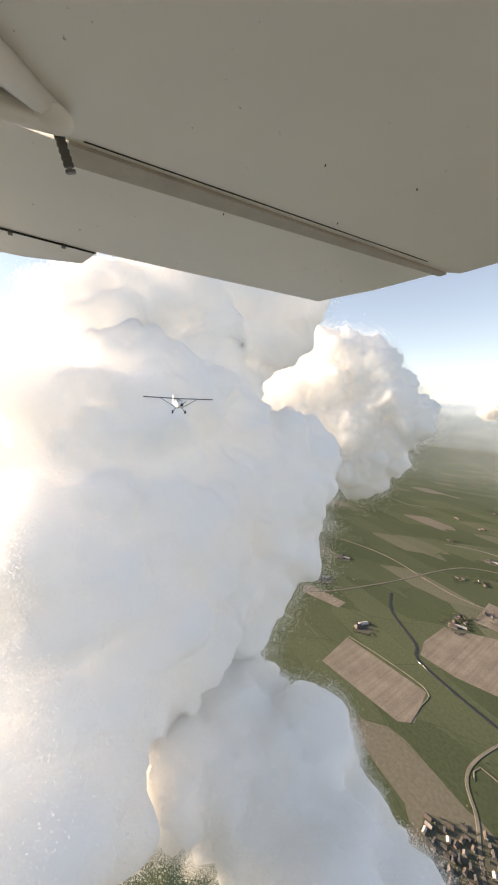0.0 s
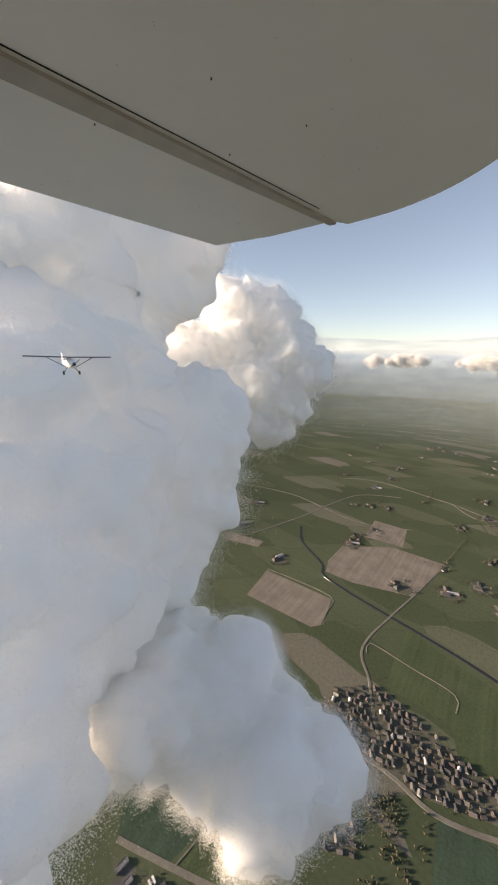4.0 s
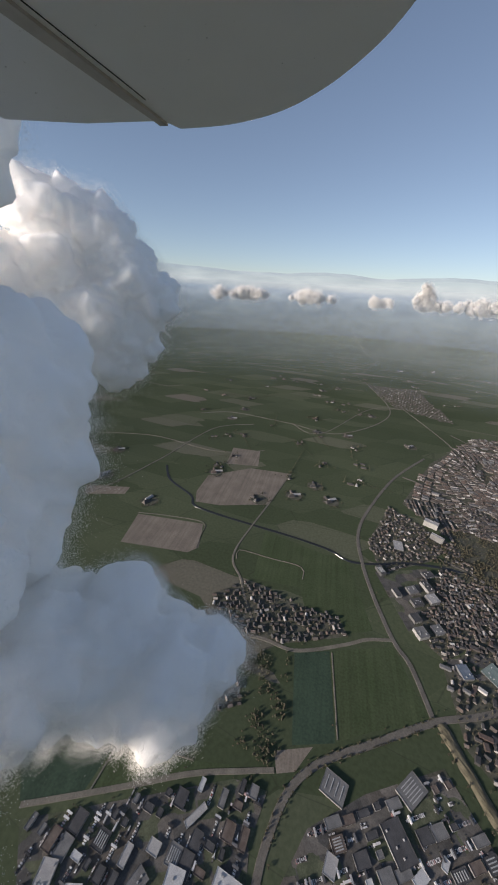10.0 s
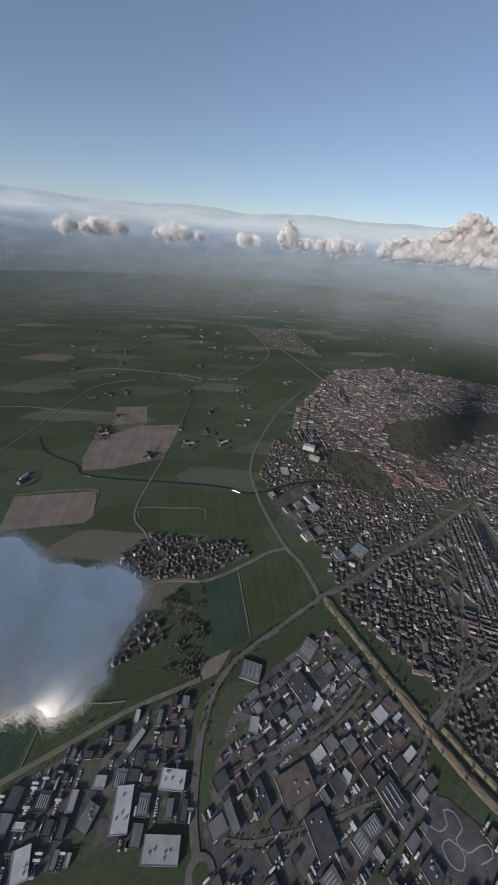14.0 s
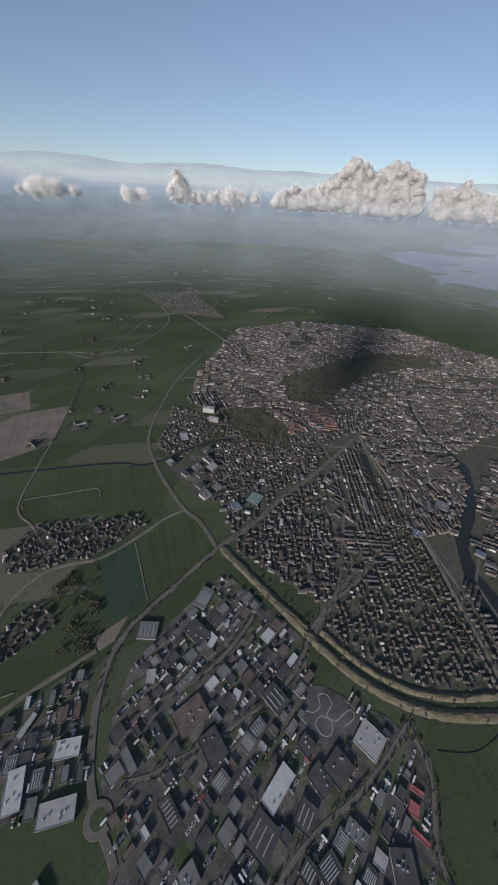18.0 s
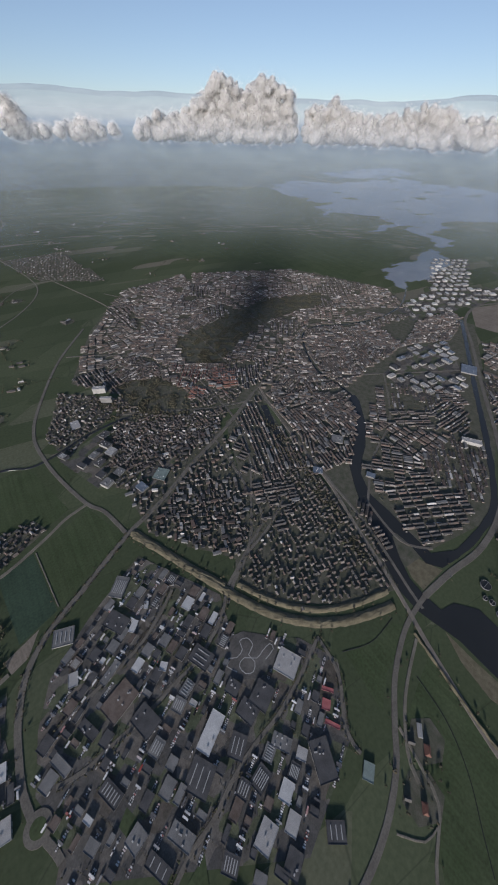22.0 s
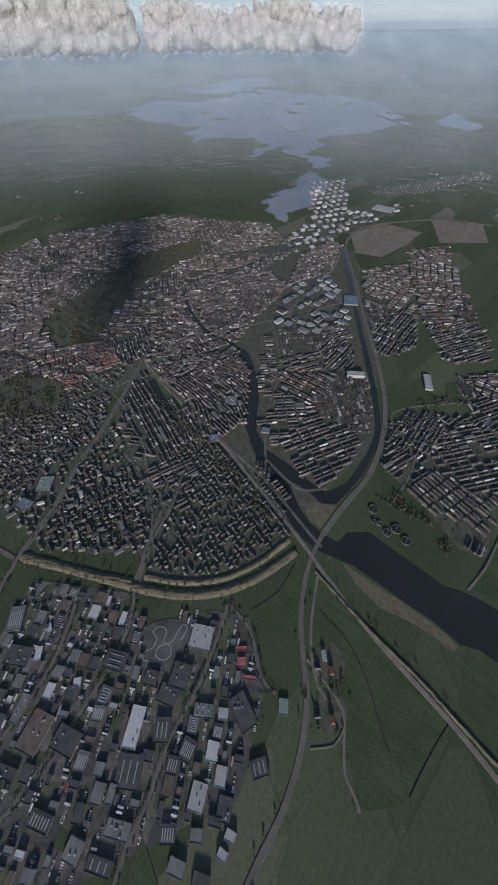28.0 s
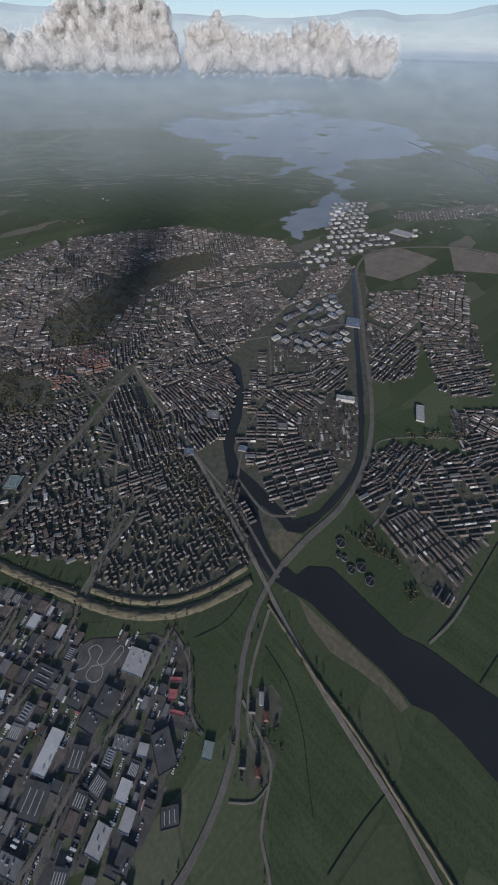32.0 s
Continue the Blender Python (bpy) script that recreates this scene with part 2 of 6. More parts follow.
def yard_material():
    """Parcels of asphalt, paving, gravel and rough grass."""
    k = Mat("yard_parcels", 0.9, spec=0.15)
    v = k.node("ShaderNodeTexVoronoi", Scale=1.0, Randomness=0.9)
    v.distance = "CHEBYCHEV"
    k.link(k.place((1 / 30, 1 / 22, 1), -27), v.inputs["Vector"])
    sep = k.t.nodes.new("ShaderNodeSeparateColor")
    k.link(v.outputs["Color"], sep.inputs[0])
    c = k.ramp(sep.outputs[0], (0.0, (0.07, 0.07, 0.071)), (0.3, (0.095, 0.093, 0.09)), (0.5, (0.14, 0.13, 0.12)), (0.68, (0.075, 0.068, 0.06)), (0.7, (0.07, 0.084, 0.056)), (1.0, (0.095, 0.105, 0.072)))
    c = k.mix(1.0, c, k.ramp(k.noise(14, 6), (0.3, (0.7, 0.7, 0.7)), (0.7, (1.25, 1.24, 1.22))), "MULTIPLY")
    c = k.mix(1.0, c, k.ramp(k.noise(2.2, 5), (0.3, (0.8, 0.8, 0.8)), (0.7, (1.2, 1.2, 1.2))), "MULTIPLY")
    return k.base(c).m


M_YARD = yard_material()
M_YARD_PLAIN = patch("yard_paving", (0.050, 0.050, 0.050), (0.143, 0.138, 0.132), 45)
M_GARDEN = patch("garden_ground", (0.058, 0.066, 0.046), (0.115, 0.11, 0.092), 16)
M_STEEL = by_object("painted_steel", ((0, (0.35, 0.35, 0.36)), (1, (0.5, 0.5, 0.5))), 0.4)


def water_material():
    k = Mat("water", 0.12, spec=0.35)
    c = k.ramp(k.noise(300, 4), (0.3, (0.02, 0.022, 0.024)), (0.7, (0.032, 0.034, 0.035)))
    return k.base(c).bump(k.noise(2.5, 4), 0.15, 0.25).m


M_WATER = water_material()
# lake copy of the water: the sky's reflection painted in as pale blue
k = Mat("sky_tinted_lake_water", 0.2, spec=0.5)
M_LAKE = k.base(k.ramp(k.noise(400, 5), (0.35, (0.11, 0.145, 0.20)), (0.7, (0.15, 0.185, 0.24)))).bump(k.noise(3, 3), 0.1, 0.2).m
# tile tones; the near-white last stop paints in roofs glinting in the sun
TILES_AND_GLINTS = ((0.0, (0.05, 0.051, 0.055)), (0.45, (0.07, 0.068, 0.068)), (0.65, (0.09, 0.075, 0.068)), (0.8, (0.125, 0.092, 0.08)), (0.91, (0.17, 0.155, 0.145)), (1.0, (0.52, 0.51, 0.5)))
DARK_TILES = ((0.0, (0.052, 0.053, 0.056)), (0.5, (0.072, 0.069, 0.068)), (0.85, (0.11, 0.088, 0.078)), (1.0, (0.19, 0.175, 0.165)))
RED_TILES = ((0.0, (0.15, 0.078, 0.062)), (0.6, (0.185, 0.092, 0.074)), (1.0, (0.13, 0.085, 0.07)))
BRICK = ((0.0, (0.11, 0.098, 0.09)), (0.5, (0.155, 0.135, 0.122)), (0.8, (0.2, 0.19, 0.182)), (1.0, (0.42, 0.42, 0.41)))
M_ROOF = by_object("roof_tiles_and_glints", TILES_AND_GLINTS, 0.55, island=True)
M_ROOF_RED = by_object("red_roof_tiles", RED_TILES, 0.6, island=True)
M_BRICK = by_object("house_brick", BRICK, 0.85, island=True)
M_ROOF_ONE = by_object("tiled_roof", DARK_TILES, 0.55)
M_BRICK_ONE = by_object("brick_wall", BRICK, 0.85)
M_HALL_WALL = by_object("cladding", ((0.0, (0.09, 0.092, 0.096)), (0.6, (0.2, 0.2, 0.2)), (1.0, (0.4, 0.4, 0.39))), 0.5)
HALL_ROOF = {
    "white": patch("white_roof", (0.38, 0.39, 0.405), (0.47, 0.48, 0.49), 14, 0.5),
    "pale": patch("pale_roof", (0.27, 0.27, 0.275), (0.36, 0.36, 0.36), 14, 0.6),
    "grey": patch("grey_roof", (0.12, 0.122, 0.125), (0.19, 0.192, 0.195), 14, 0.6),
    "dark": patch("dark_roof", (0.055, 0.056, 0.06), (0.09, 0.091, 0.096), 14, 0.6),
    "red": patch("red_shed_roof", (0.27, 0.085, 0.09), (0.38, 0.15, 0.155), 10, 0.6),
    "teal": patch("teal_roof", (0.14, 0.18, 0.175), (0.2, 0.25, 0.24), 10, 0.5),
    "blue": patch("blue_roof", (0.10, 0.13, 0.17), (0.17, 0.2, 0.25), 10, 0.5),
    "brown": patch("brown_roof", (0.091, 0.072, 0.062), (0.156, 0.130, 0.117), 10, 0.6),
}
M_SKYLIGHT = patch("skylight", (0.30, 0.31, 0.315), (0.4, 0.41, 0.415), 6, 0.3)
M_BARK = by_object("bark", ((0, (0.06, 0.05, 0.04)), (1, (0.09, 0.075, 0.06))))
CROWN = ((0.0, (0.062, 0.062, 0.046)), (0.4, (0.078, 0.074, 0.055)), (0.75, (0.105, 0.092, 0.064)), (1.0, (0.06, 0.072, 0.046)))
M_CROWN = by_object("winter_crown", CROWN, 0.95, grain=1.2, spec=0.05)
M_CROWNS = by_object("winter_crowns", CROWN, 0.95, grain=1.2, spec=0.05, island=True)
M_CARS = by_object("car_paint", ((0.0, (0.02, 0.02, 0.022)), (0.35, (0.16, 0.16, 0.17)), (0.6, (0.55, 0.55, 0.56)), (0.9, (0.75, 0.75, 0.75)), (1.0, (0.3, 0.05, 0.04))), 0.25, island=True)


def cloud_material(name, tint=(0.995, 0.965, 0.92), deep=70.0):
    """Water droplets: white, lit deep inside."""
    m = bpy.data.materials.new(name)
    m.use_nodes = True
    b = m.node_tree.nodes["Principled BSDF"]
    b.inputs["Base Color"].default_value, b.inputs["Roughness"].default_value, b.inputs["Specular IOR Level"].default_value = (*tint, 1), 1.0, 0.0
    b.inputs["Subsurface Weight"].default_value, b.inputs["Subsurface Radius"].default_value, b.inputs["Subsurface Scale"].default_value = 1.0, (1.0, 0.97, 0.94), deep
    return m


M_CLOUD = cloud_material("cloud_core")


def mist_material():
    m = bpy.data.materials.new("cloud_mist")
    m.use_nodes = True
    t = m.node_tree
    t.nodes.remove(t.nodes["Principled BSDF"])
    dif, tra, both = t.nodes.new("ShaderNodeBsdfDiffuse"), t.nodes.new("ShaderNodeBsdfTranslucent"), t.nodes.new("ShaderNodeMixShader")
    dif.inputs[0].default_value = tra.inputs[0].default_value = (0.97, 0.95, 0.92, 1)
    both.inputs[0].default_value = 0.5
    t.links.new(dif.outputs[0], both.inputs[1])
    t.links.new(tra.outputs[0], both.inputs[2])
    t.links.new(both.outputs[0], t.nodes["Material Output"].inputs[0])
    return m


M_MIST = mist_material()


def haze_material(name, stops):
    """A thin veil in place of aerial haze: mostly clear, lit from both sides, patchy, thinning at its foot and its top.
    """
    m = bpy.data.materials.new(name)
    m.use_nodes = True
    t = m.node_tree
    t.nodes.remove(t.nodes["Principled BSDF"])
    dif, tra, both = t.nodes.new("ShaderNodeBsdfDiffuse"), t.nodes.new("ShaderNodeBsdfTranslucent"), t.nodes.new("ShaderNodeMixShader")
    # bluish colour stands in for light scattered by the far air
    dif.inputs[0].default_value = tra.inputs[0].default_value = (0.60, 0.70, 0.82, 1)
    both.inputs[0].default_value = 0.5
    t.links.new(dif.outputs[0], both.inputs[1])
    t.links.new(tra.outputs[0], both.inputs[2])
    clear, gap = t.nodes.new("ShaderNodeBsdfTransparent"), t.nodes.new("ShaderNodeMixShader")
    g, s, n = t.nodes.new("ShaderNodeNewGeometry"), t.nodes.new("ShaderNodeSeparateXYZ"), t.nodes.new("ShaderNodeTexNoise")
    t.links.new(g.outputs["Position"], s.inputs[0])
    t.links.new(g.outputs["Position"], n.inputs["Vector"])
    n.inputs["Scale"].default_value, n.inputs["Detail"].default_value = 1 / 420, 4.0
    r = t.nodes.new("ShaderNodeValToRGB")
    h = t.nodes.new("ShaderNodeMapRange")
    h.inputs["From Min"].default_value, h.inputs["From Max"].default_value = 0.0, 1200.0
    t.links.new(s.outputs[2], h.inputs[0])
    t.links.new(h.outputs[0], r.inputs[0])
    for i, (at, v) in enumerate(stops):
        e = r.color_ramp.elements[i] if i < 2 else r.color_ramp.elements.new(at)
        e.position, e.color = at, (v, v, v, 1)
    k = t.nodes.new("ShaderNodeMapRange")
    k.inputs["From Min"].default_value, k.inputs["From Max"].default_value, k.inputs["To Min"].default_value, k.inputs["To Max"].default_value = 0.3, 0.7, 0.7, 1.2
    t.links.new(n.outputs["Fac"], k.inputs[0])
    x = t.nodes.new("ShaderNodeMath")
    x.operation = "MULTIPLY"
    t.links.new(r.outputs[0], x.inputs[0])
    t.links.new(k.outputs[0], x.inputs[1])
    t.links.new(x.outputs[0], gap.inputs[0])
    t.links.new(clear.outputs[0], gap.inputs[1])
    t.links.new(both.outputs[0], gap.inputs[2])
    t.links.new(gap.outputs[0], t.nodes["Material Output"].inputs[0])
    return m


M_HAZE = haze_material("haze_veil", ((0.0, 0.0), (0.2, 0.1), (0.5, 0.1), (0.6, 0.0)))
M_CLOUD_FAR = cloud_material("far_cloud", (0.31, 0.305, 0.30), 220.0)

# ---- builders ----
MIDDLE, EYE_Z, FLAT, ROUND = (150.0, 0.0), 700.0, 3000.0, 1650.0


def lay(x, y, z=0.0):
    """The land: flat round the town, and past 3 km drawn in and lifted towards the horizon to fit the camera's view."""
    dx, dy = x - MIDDLE[0], y - MIDDLE[1]
    far = math.hypot(dx, dy)
    if far <= FLAT:
        return (x, y, z)
    r = FLAT + ROUND * (1 - math.exp(-(far - FLAT) / ROUND))
    k = r / far
    return (MIDDLE[0] + dx * k, MIDDLE[1] + dy * k, EYE_Z * (1 - k) + z * (1 + 4 * (1 - k)))


def mesh_of(name, verts, faces, mats, slots=None, smooth=False):
    me = bpy.data.meshes.new(name)
    me.from_pydata(verts, [], faces)
    for m in mats:
        me.materials.append(m)
    if slots is not None:
        me.polygons.foreach_set("material_index", slots)
    if smooth:
        me.polygons.foreach_set("use_smooth", [True] * len(me.polygons))
    me.update()
    return me


def part(name, bm, material, parent, label=""):
    me = bpy.data.meshes.new(name)
    bm.normal_update()
    bm.to_mesh(me)
    bm.free()
    me.materials.append(material)
    ob = new(name, me)
    ob.parent = parent
    return tagged(ob, label)


def box(bm, x0, y0, z0, x1, y1, z1):
    v = [bm.verts.new(p) for p in ((x0, y0, z0), (x1, y0, z0), (x1, y1, z0), (x0, y1, z0), (x0, y0, z1), (x1, y0, z1), (x1, y1, z1), (x0, y1, z1))]
    for f in ((3, 2, 1, 0), (4, 5, 6, 7), (0, 1, 5, 4), (1, 2, 6, 5), (2, 3, 7, 6), (3, 0, 4, 7)):
        bm.faces.new([v[i] for i in f])


def prism(bm, pts, z0, z1):
    """A plate of the outline pts (counter-clockwise) between two heights."""
    lo, hi = [bm.verts.new((x, y, z0)) for x, y in pts], [bm.verts.new((x, y, z1)) for x, y in pts]
    bm.faces.new(hi)
    bm.faces.new(lo[::-1])
    for i in range(len(pts)):
        j = (i + 1) % len(pts)
        bm.faces.new((lo[i], lo[j], hi[j], hi[i]))


def inside(x, y, poly):
    hit, j = False, len(poly) - 1
    for i in range(len(poly)):
        (xi, yi), (xj, yj) = poly[i], poly[j]
        if (yi > y) != (yj > y) and x < (xj - xi) * (y - yi) / (yj - yi) + xi:
            hit = not hit
        j = i
    return hit


def near_line(x, y, pts, d):
    for (ax, ay), (bx, by) in zip(pts, pts[1:]):
        dx, dy = bx - ax, by - ay
        s = max(0.0, min(1.0, ((x - ax) * dx + (y - ay) * dy) / (dx * dx + dy * dy + 1e-9)))
        if math.hypot(x - ax - s * dx, y - ay - s * dy) < d:
            return True
    return False


def smooth_line(pts, step):
    """Points along a smooth curve through pts."""
    out = []
    for i in range(len(pts) - 1):
        p0, p1, p2, p3 = (Vector(pts[max(0, min(len(pts) - 1, i + k))]) for k in (-1, 0, 1, 2))
        n = max(2, int((p2 - p1).length / step))
        for j in range(n):
            s = j / n
            out.append(0.5 * (2 * p1 + (p2 - p0) * s + (2 * p0 - 5 * p1 + 4 * p2 - p3) * s * s + (3 * p1 - p0 - 3 * p2 + p3) * s ** 3))
    out.append(Vector(pts[-1]))
    return out


LINES, BLOCKED, LAYER = [], [], [0.0]


def next_layer():
    LAYER[0] += 0.002
    return LAYER[0]


def ribbon(name, pts, width, material, z, label, category, keep=True, edge=0.0):
    line = smooth_line(pts, 12)
    if keep:
        LINES.append(([tuple(p) for p in line], width / 2))
    verts, faces = [], []
    for i, p in enumerate(line):
        d = (line[min(i + 1, len(line) - 1)] - line[max(i - 1, 0)]).normalized()
        n = Vector((-d.y, d.x))
        wob = edge * noise.noise((p.x * 0.03, p.y * 0.03, width))
        for s in (-1, 1):
            q = p + n * s * (width / 2 + wob)
            verts.append(lay(q.x, q.y, z))
        for s in (-1, 1):
            q = p + n * s * (width / 2 + wob + 0.5)
            verts.append(lay(q.x, q.y, -0.2))
    for i in range(len(line) - 1):
        a, b = 4 * i, 4 * i + 4
        faces += [(a, a + 1, b + 1, b), (a + 2, a, b, b + 2), (a + 1, a + 3, b + 3, b + 1)]
    ob = new(name, mesh_of(name, verts, faces, [material]))
    return tagged(ob, label, category, kind="structure")


def sheet(name, poly, material, z, label, category, cell=None, rough_edge=0.0):
    """A flat piece of land or water with the outline poly."""
    if cell is None:
        bm = bmesh.new()
        ring = poly if signed(poly) > 0 else poly[::-1]
        hi, lo = [bm.verts.new((x, y, z)) for x, y in ring], [bm.verts.new((x, y, -0.3)) for x, y in ring]
        for a, b, c in tessellate_polygon([[Vector((x, y, 0)) for x, y in ring]]):
            f = bm.faces.new((hi[a], hi[b], hi[c]))
            f.normal_update()
            if f.normal.z < 0:
                f.normal_flip()
        for i in range(len(ring)):
            j = (i + 1) % len(ring)
            bm.faces.new((lo[i], lo[j], hi[j], hi[i]))
        me = bpy.data.meshes.new(name)
        bm.to_mesh(me)
        bm.free()
        me.materials.append(material)
    else:
        xs, ys = [p[0] for p in poly], [p[1] for p in poly]
        verts, faces, at = [], [], {}

        def corner(i, j):
            if (i, j) not in at:
                x, y = min(xs) + i * cell, min(ys) + j * cell
                at[i, j] = len(verts)
                verts.append(lay(x, y, z))
            return at[i, j]
        for i in range(int((max(xs) - min(xs)) / cell) + 1):
            for j in range(int((max(ys) - min(ys)) / cell) + 1):
                x, y = min(xs) + (i + 0.5) * cell, min(ys) + (j + 0.5) * cell
                ox = rough_edge * noise.fractal((x / 420, y / 420, 3.1), 1.0, 2.0, 4)
                oy = rough_edge * noise.fractal((x / 420, y / 420, 9.7), 1.0, 2.0, 4)
                if inside(x + ox, y + oy, poly) and not (rough_edge and noise.fractal((x / 300, y / 300, 21.0), 1.0, 2.0, 5) > 0.5):
                    faces.append((corner(i, j), corner(i + 1, j), corner(i + 1, j + 1), corner(i, j + 1)))
        me = mesh_of(name, verts, faces, [material])
    return tagged(new(name, me), label, category, kind="structure")


def signed(poly):
    return sum(a[0] * b[1] - b[0] * a[1] for a, b in zip(poly, poly[1:] + poly[:1]))


def road(name, width, *pts):
    m = M_BALLAST if name == "railway" else M_TRACK if name in ("farm_track", "lane", "country_road") else M_ASPHALT
    say = {"railway": "railway line on pale ballast", "highway": "dual carriageway of grey asphalt", "farm_track": "pale winding farm track"}
    return ribbon(name, pts, width, m, 0.78 + next_layer(), say.get(name, "grey asphalt road with worn edges"), "railway" if name == "railway" else "road")


def canal(name, width, *pts):
    return ribbon(name, pts, width, M_WATER, 0.62 + next_layer(), "narrow dark water between grassy banks", "canal", edge=min(2.5, width * 0.15))


def dike(name, width, *pts):
    """A long bank of dry reed and bare scrub with a rounded back."""
    line = smooth_line(pts, 9)
    LINES.append(([tuple(p) for p in line], width / 2))
    verts, faces = [], []
    for i, p in enumerate(line):
        d = (line[min(i + 1, len(line) - 1)] - line[max(i - 1, 0)]).normalized()
        n = Vector((-d.y, d.x))
        for k in range(7):
            s = k / 3 - 1
            rag = 2.0 * noise.noise((p.x * 0.09, p.y * 0.09, k * 3.0))
            q = p + n * (s * width / 2 + rag)
            verts.append((q.x, q.y, 3.4 * (1 - s * s) + 1.4 * noise.noise((q.x * 0.2, q.y * 0.2, 1)) * (1 - s * s)))
    for i in range(len(line) - 1):
        for k in range(6):
            a = i * 7 + k
            faces.append((a, a + 1, a + 8, a + 7))
    return tagged(new(name, mesh_of(name, verts, faces, [M_REED])), "bank of tan dry reed and bare scrub", "dike", kind="structure")


def water(name, *pts):
    # far water takes the copy with the painted sky reflection
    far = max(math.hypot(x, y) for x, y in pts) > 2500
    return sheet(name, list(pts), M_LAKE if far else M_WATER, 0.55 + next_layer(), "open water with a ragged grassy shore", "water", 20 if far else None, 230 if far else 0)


def field(name, *pts):
    up = next_layer()
    m = {"field_brown": M_BARE, "field_bare": M_BARE, "reed_bank": M_REED, "field_dark": M_MEADOW_DARK}.get(name, M_MEADOW)
    say = {"field_brown": "ploughed bare brown field", "field_bare": "bare sandy ground with rough grass", "reed_bank": "brown dry reed along the water", "field_dark": "dark green winter meadow", "sports_field": "green sports pitch"}
    far = max(math.hypot(x, y) for x, y in pts) > 2800
    return sheet(name, list(pts), m, 0.1 + up, say.get(name, "green meadow with faint mowing stripes"), "field", 60 if far else None, 0)


def town_ground(*pts):
    return sheet("town_ground", list(pts), M_GARDEN, 0.1 + next_layer(), "built-up ground of gardens, streets and paving", "ground", None)

# ---- the land ----


def ground():
    verts, faces = [lay(*MIDDLE)], []
    rings = [100.0 * i for i in range(1, 31)]
    r = FLAT
    while r < FLAT + ROUND - 8:
        r += 45 if r < FLAT + ROUND - 60 else 12
        rings.append(FLAT - ROUND * math.log(max(1e-4, 1 - (r - FLAT) / ROUND)))
    rings = [q for q in rings if q < 6000]
    rings.append(6000.0)
    n = 240
    for far in rings:
        for i in range(n):
            a = 2 * math.pi * i / n
            verts.append(lay(MIDDLE[0] + far * math.cos(a), MIDDLE[1] + far * math.sin(a)))
    for i in range(n):
        faces.append((0, 1 + i, 1 + (i + 1) % n))
    for k in range(len(rings) - 1):
        for i in range(n):
            a, b = 1 + k * n + i, 1 + k * n + (i + 1) % n
            faces.append((a, a + n, b + n, b))
    return tagged(new("ground", mesh_of("ground", verts, faces, [M_GROUND])), "wide polder meadows, flat near, lifted far off to fit the camera view", "ground", kind="structure")


ground()


def distant_land():
    """The plain past 6 km, haze painted into its glowing colour: a backdrop up to the horizon."""
    verts, faces, n = [], [], 240
    rings = (5990, 6600, 7400, 8400, 9600, 11e3, 13e3, 16e3, 20e3, 26e3, 36e3, 55e3, 200e3)
    for far in rings:
        for i in range(n):
            a = 2 * math.pi * i / n
            verts.append(lay(MIDDLE[0] + far * math.cos(a), MIDDLE[1] + far * math.sin(a), -0.5))
    for k in range(len(rings) - 1):
        for i in range(n):
            a, b = k * n + i, k * n + (i + 1) % n
            faces.append((a, a + n, b + n, b))
    k = Mat("distant_plain_painted_haze", 1.0, spec=0.0)
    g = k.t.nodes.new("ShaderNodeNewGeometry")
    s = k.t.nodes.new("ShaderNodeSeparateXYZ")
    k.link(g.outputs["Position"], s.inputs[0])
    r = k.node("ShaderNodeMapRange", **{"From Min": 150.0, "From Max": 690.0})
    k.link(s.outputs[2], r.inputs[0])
    # bluer and lighter with height: aerial haze painted into the emission
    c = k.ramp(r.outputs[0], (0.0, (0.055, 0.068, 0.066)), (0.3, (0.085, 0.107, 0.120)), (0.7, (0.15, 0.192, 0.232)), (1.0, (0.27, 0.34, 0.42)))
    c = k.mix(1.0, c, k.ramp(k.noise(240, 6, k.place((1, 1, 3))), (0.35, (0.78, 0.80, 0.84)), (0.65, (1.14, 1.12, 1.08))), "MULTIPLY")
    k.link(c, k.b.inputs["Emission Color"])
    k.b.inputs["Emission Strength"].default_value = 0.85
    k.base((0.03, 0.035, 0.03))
    return tagged(new("distant_backdrop", mesh_of("distant_backdrop", verts, faces, [k.m])), "far plain with blue haze painted in, glowing", "distance", kind="structure")


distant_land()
field("field_brown", (-451, 1346), (-322, 1353), (-302, 1213), (-438, 1190))
field("field_brown", (-478, 1075), (-328, 1186), (-155, 1197), (-210, 960), (-269, 940), (-373, 903), (-460, 898), (-480, 959))
field("field_brown", (-612, 777), (-391, 795), (-366, 695), (-389, 667), (-592, 648))
field("field_brown", (29, 661), (87, 664), (82, 619), (6, 607))
field("field_bare", (-879, 869), (-722, 904), (-717, 861), (-849, 818))
field("field_brown", (-71, 299), (-8, 321), (-34, 282), (-63, 272))
field("reed_bank", (628, -148), (627, -205), (630, -267), (630, -325), (626, -370), (619, -391), (603, -385), (610, -346), (605, -303), (594, -251), (605, -193))
field("reed_bank", (722, 34), (725, 12), (720, -35), (738, -77), (695, -76), (665, -77), (668, -46), (690, -6))
field("field_brown", (2218, 629), (2453, 548), (2454, 323), (2259, 331), (2045, 379), (2016, 499))
field("field_brown", (2650, 337), (2769, 96), (2520, 4), (2377, 205))
field("field_dark", (-57, 470), (16, 493), (29, 336), (-43, 314))
field("field_green", (16, 493), (153, 542), (200, 411), (97, 372), (33, 339))
field("field_green", (-193, 823), (61, 760), (113, 568), (-22, 511), (-62, 638), (-187, 633))
field("field_dark", (-511, 237), (-323, 271), (-342, 175), (-424, 145))
field("field_green", (-321, 276), (-216, 249), (-121, 266), (-234, 223), (-334, 177))
field("field_green", (580, -147), (513, -411), (362, -383), (321, -339), (381, -277), (446, -181))
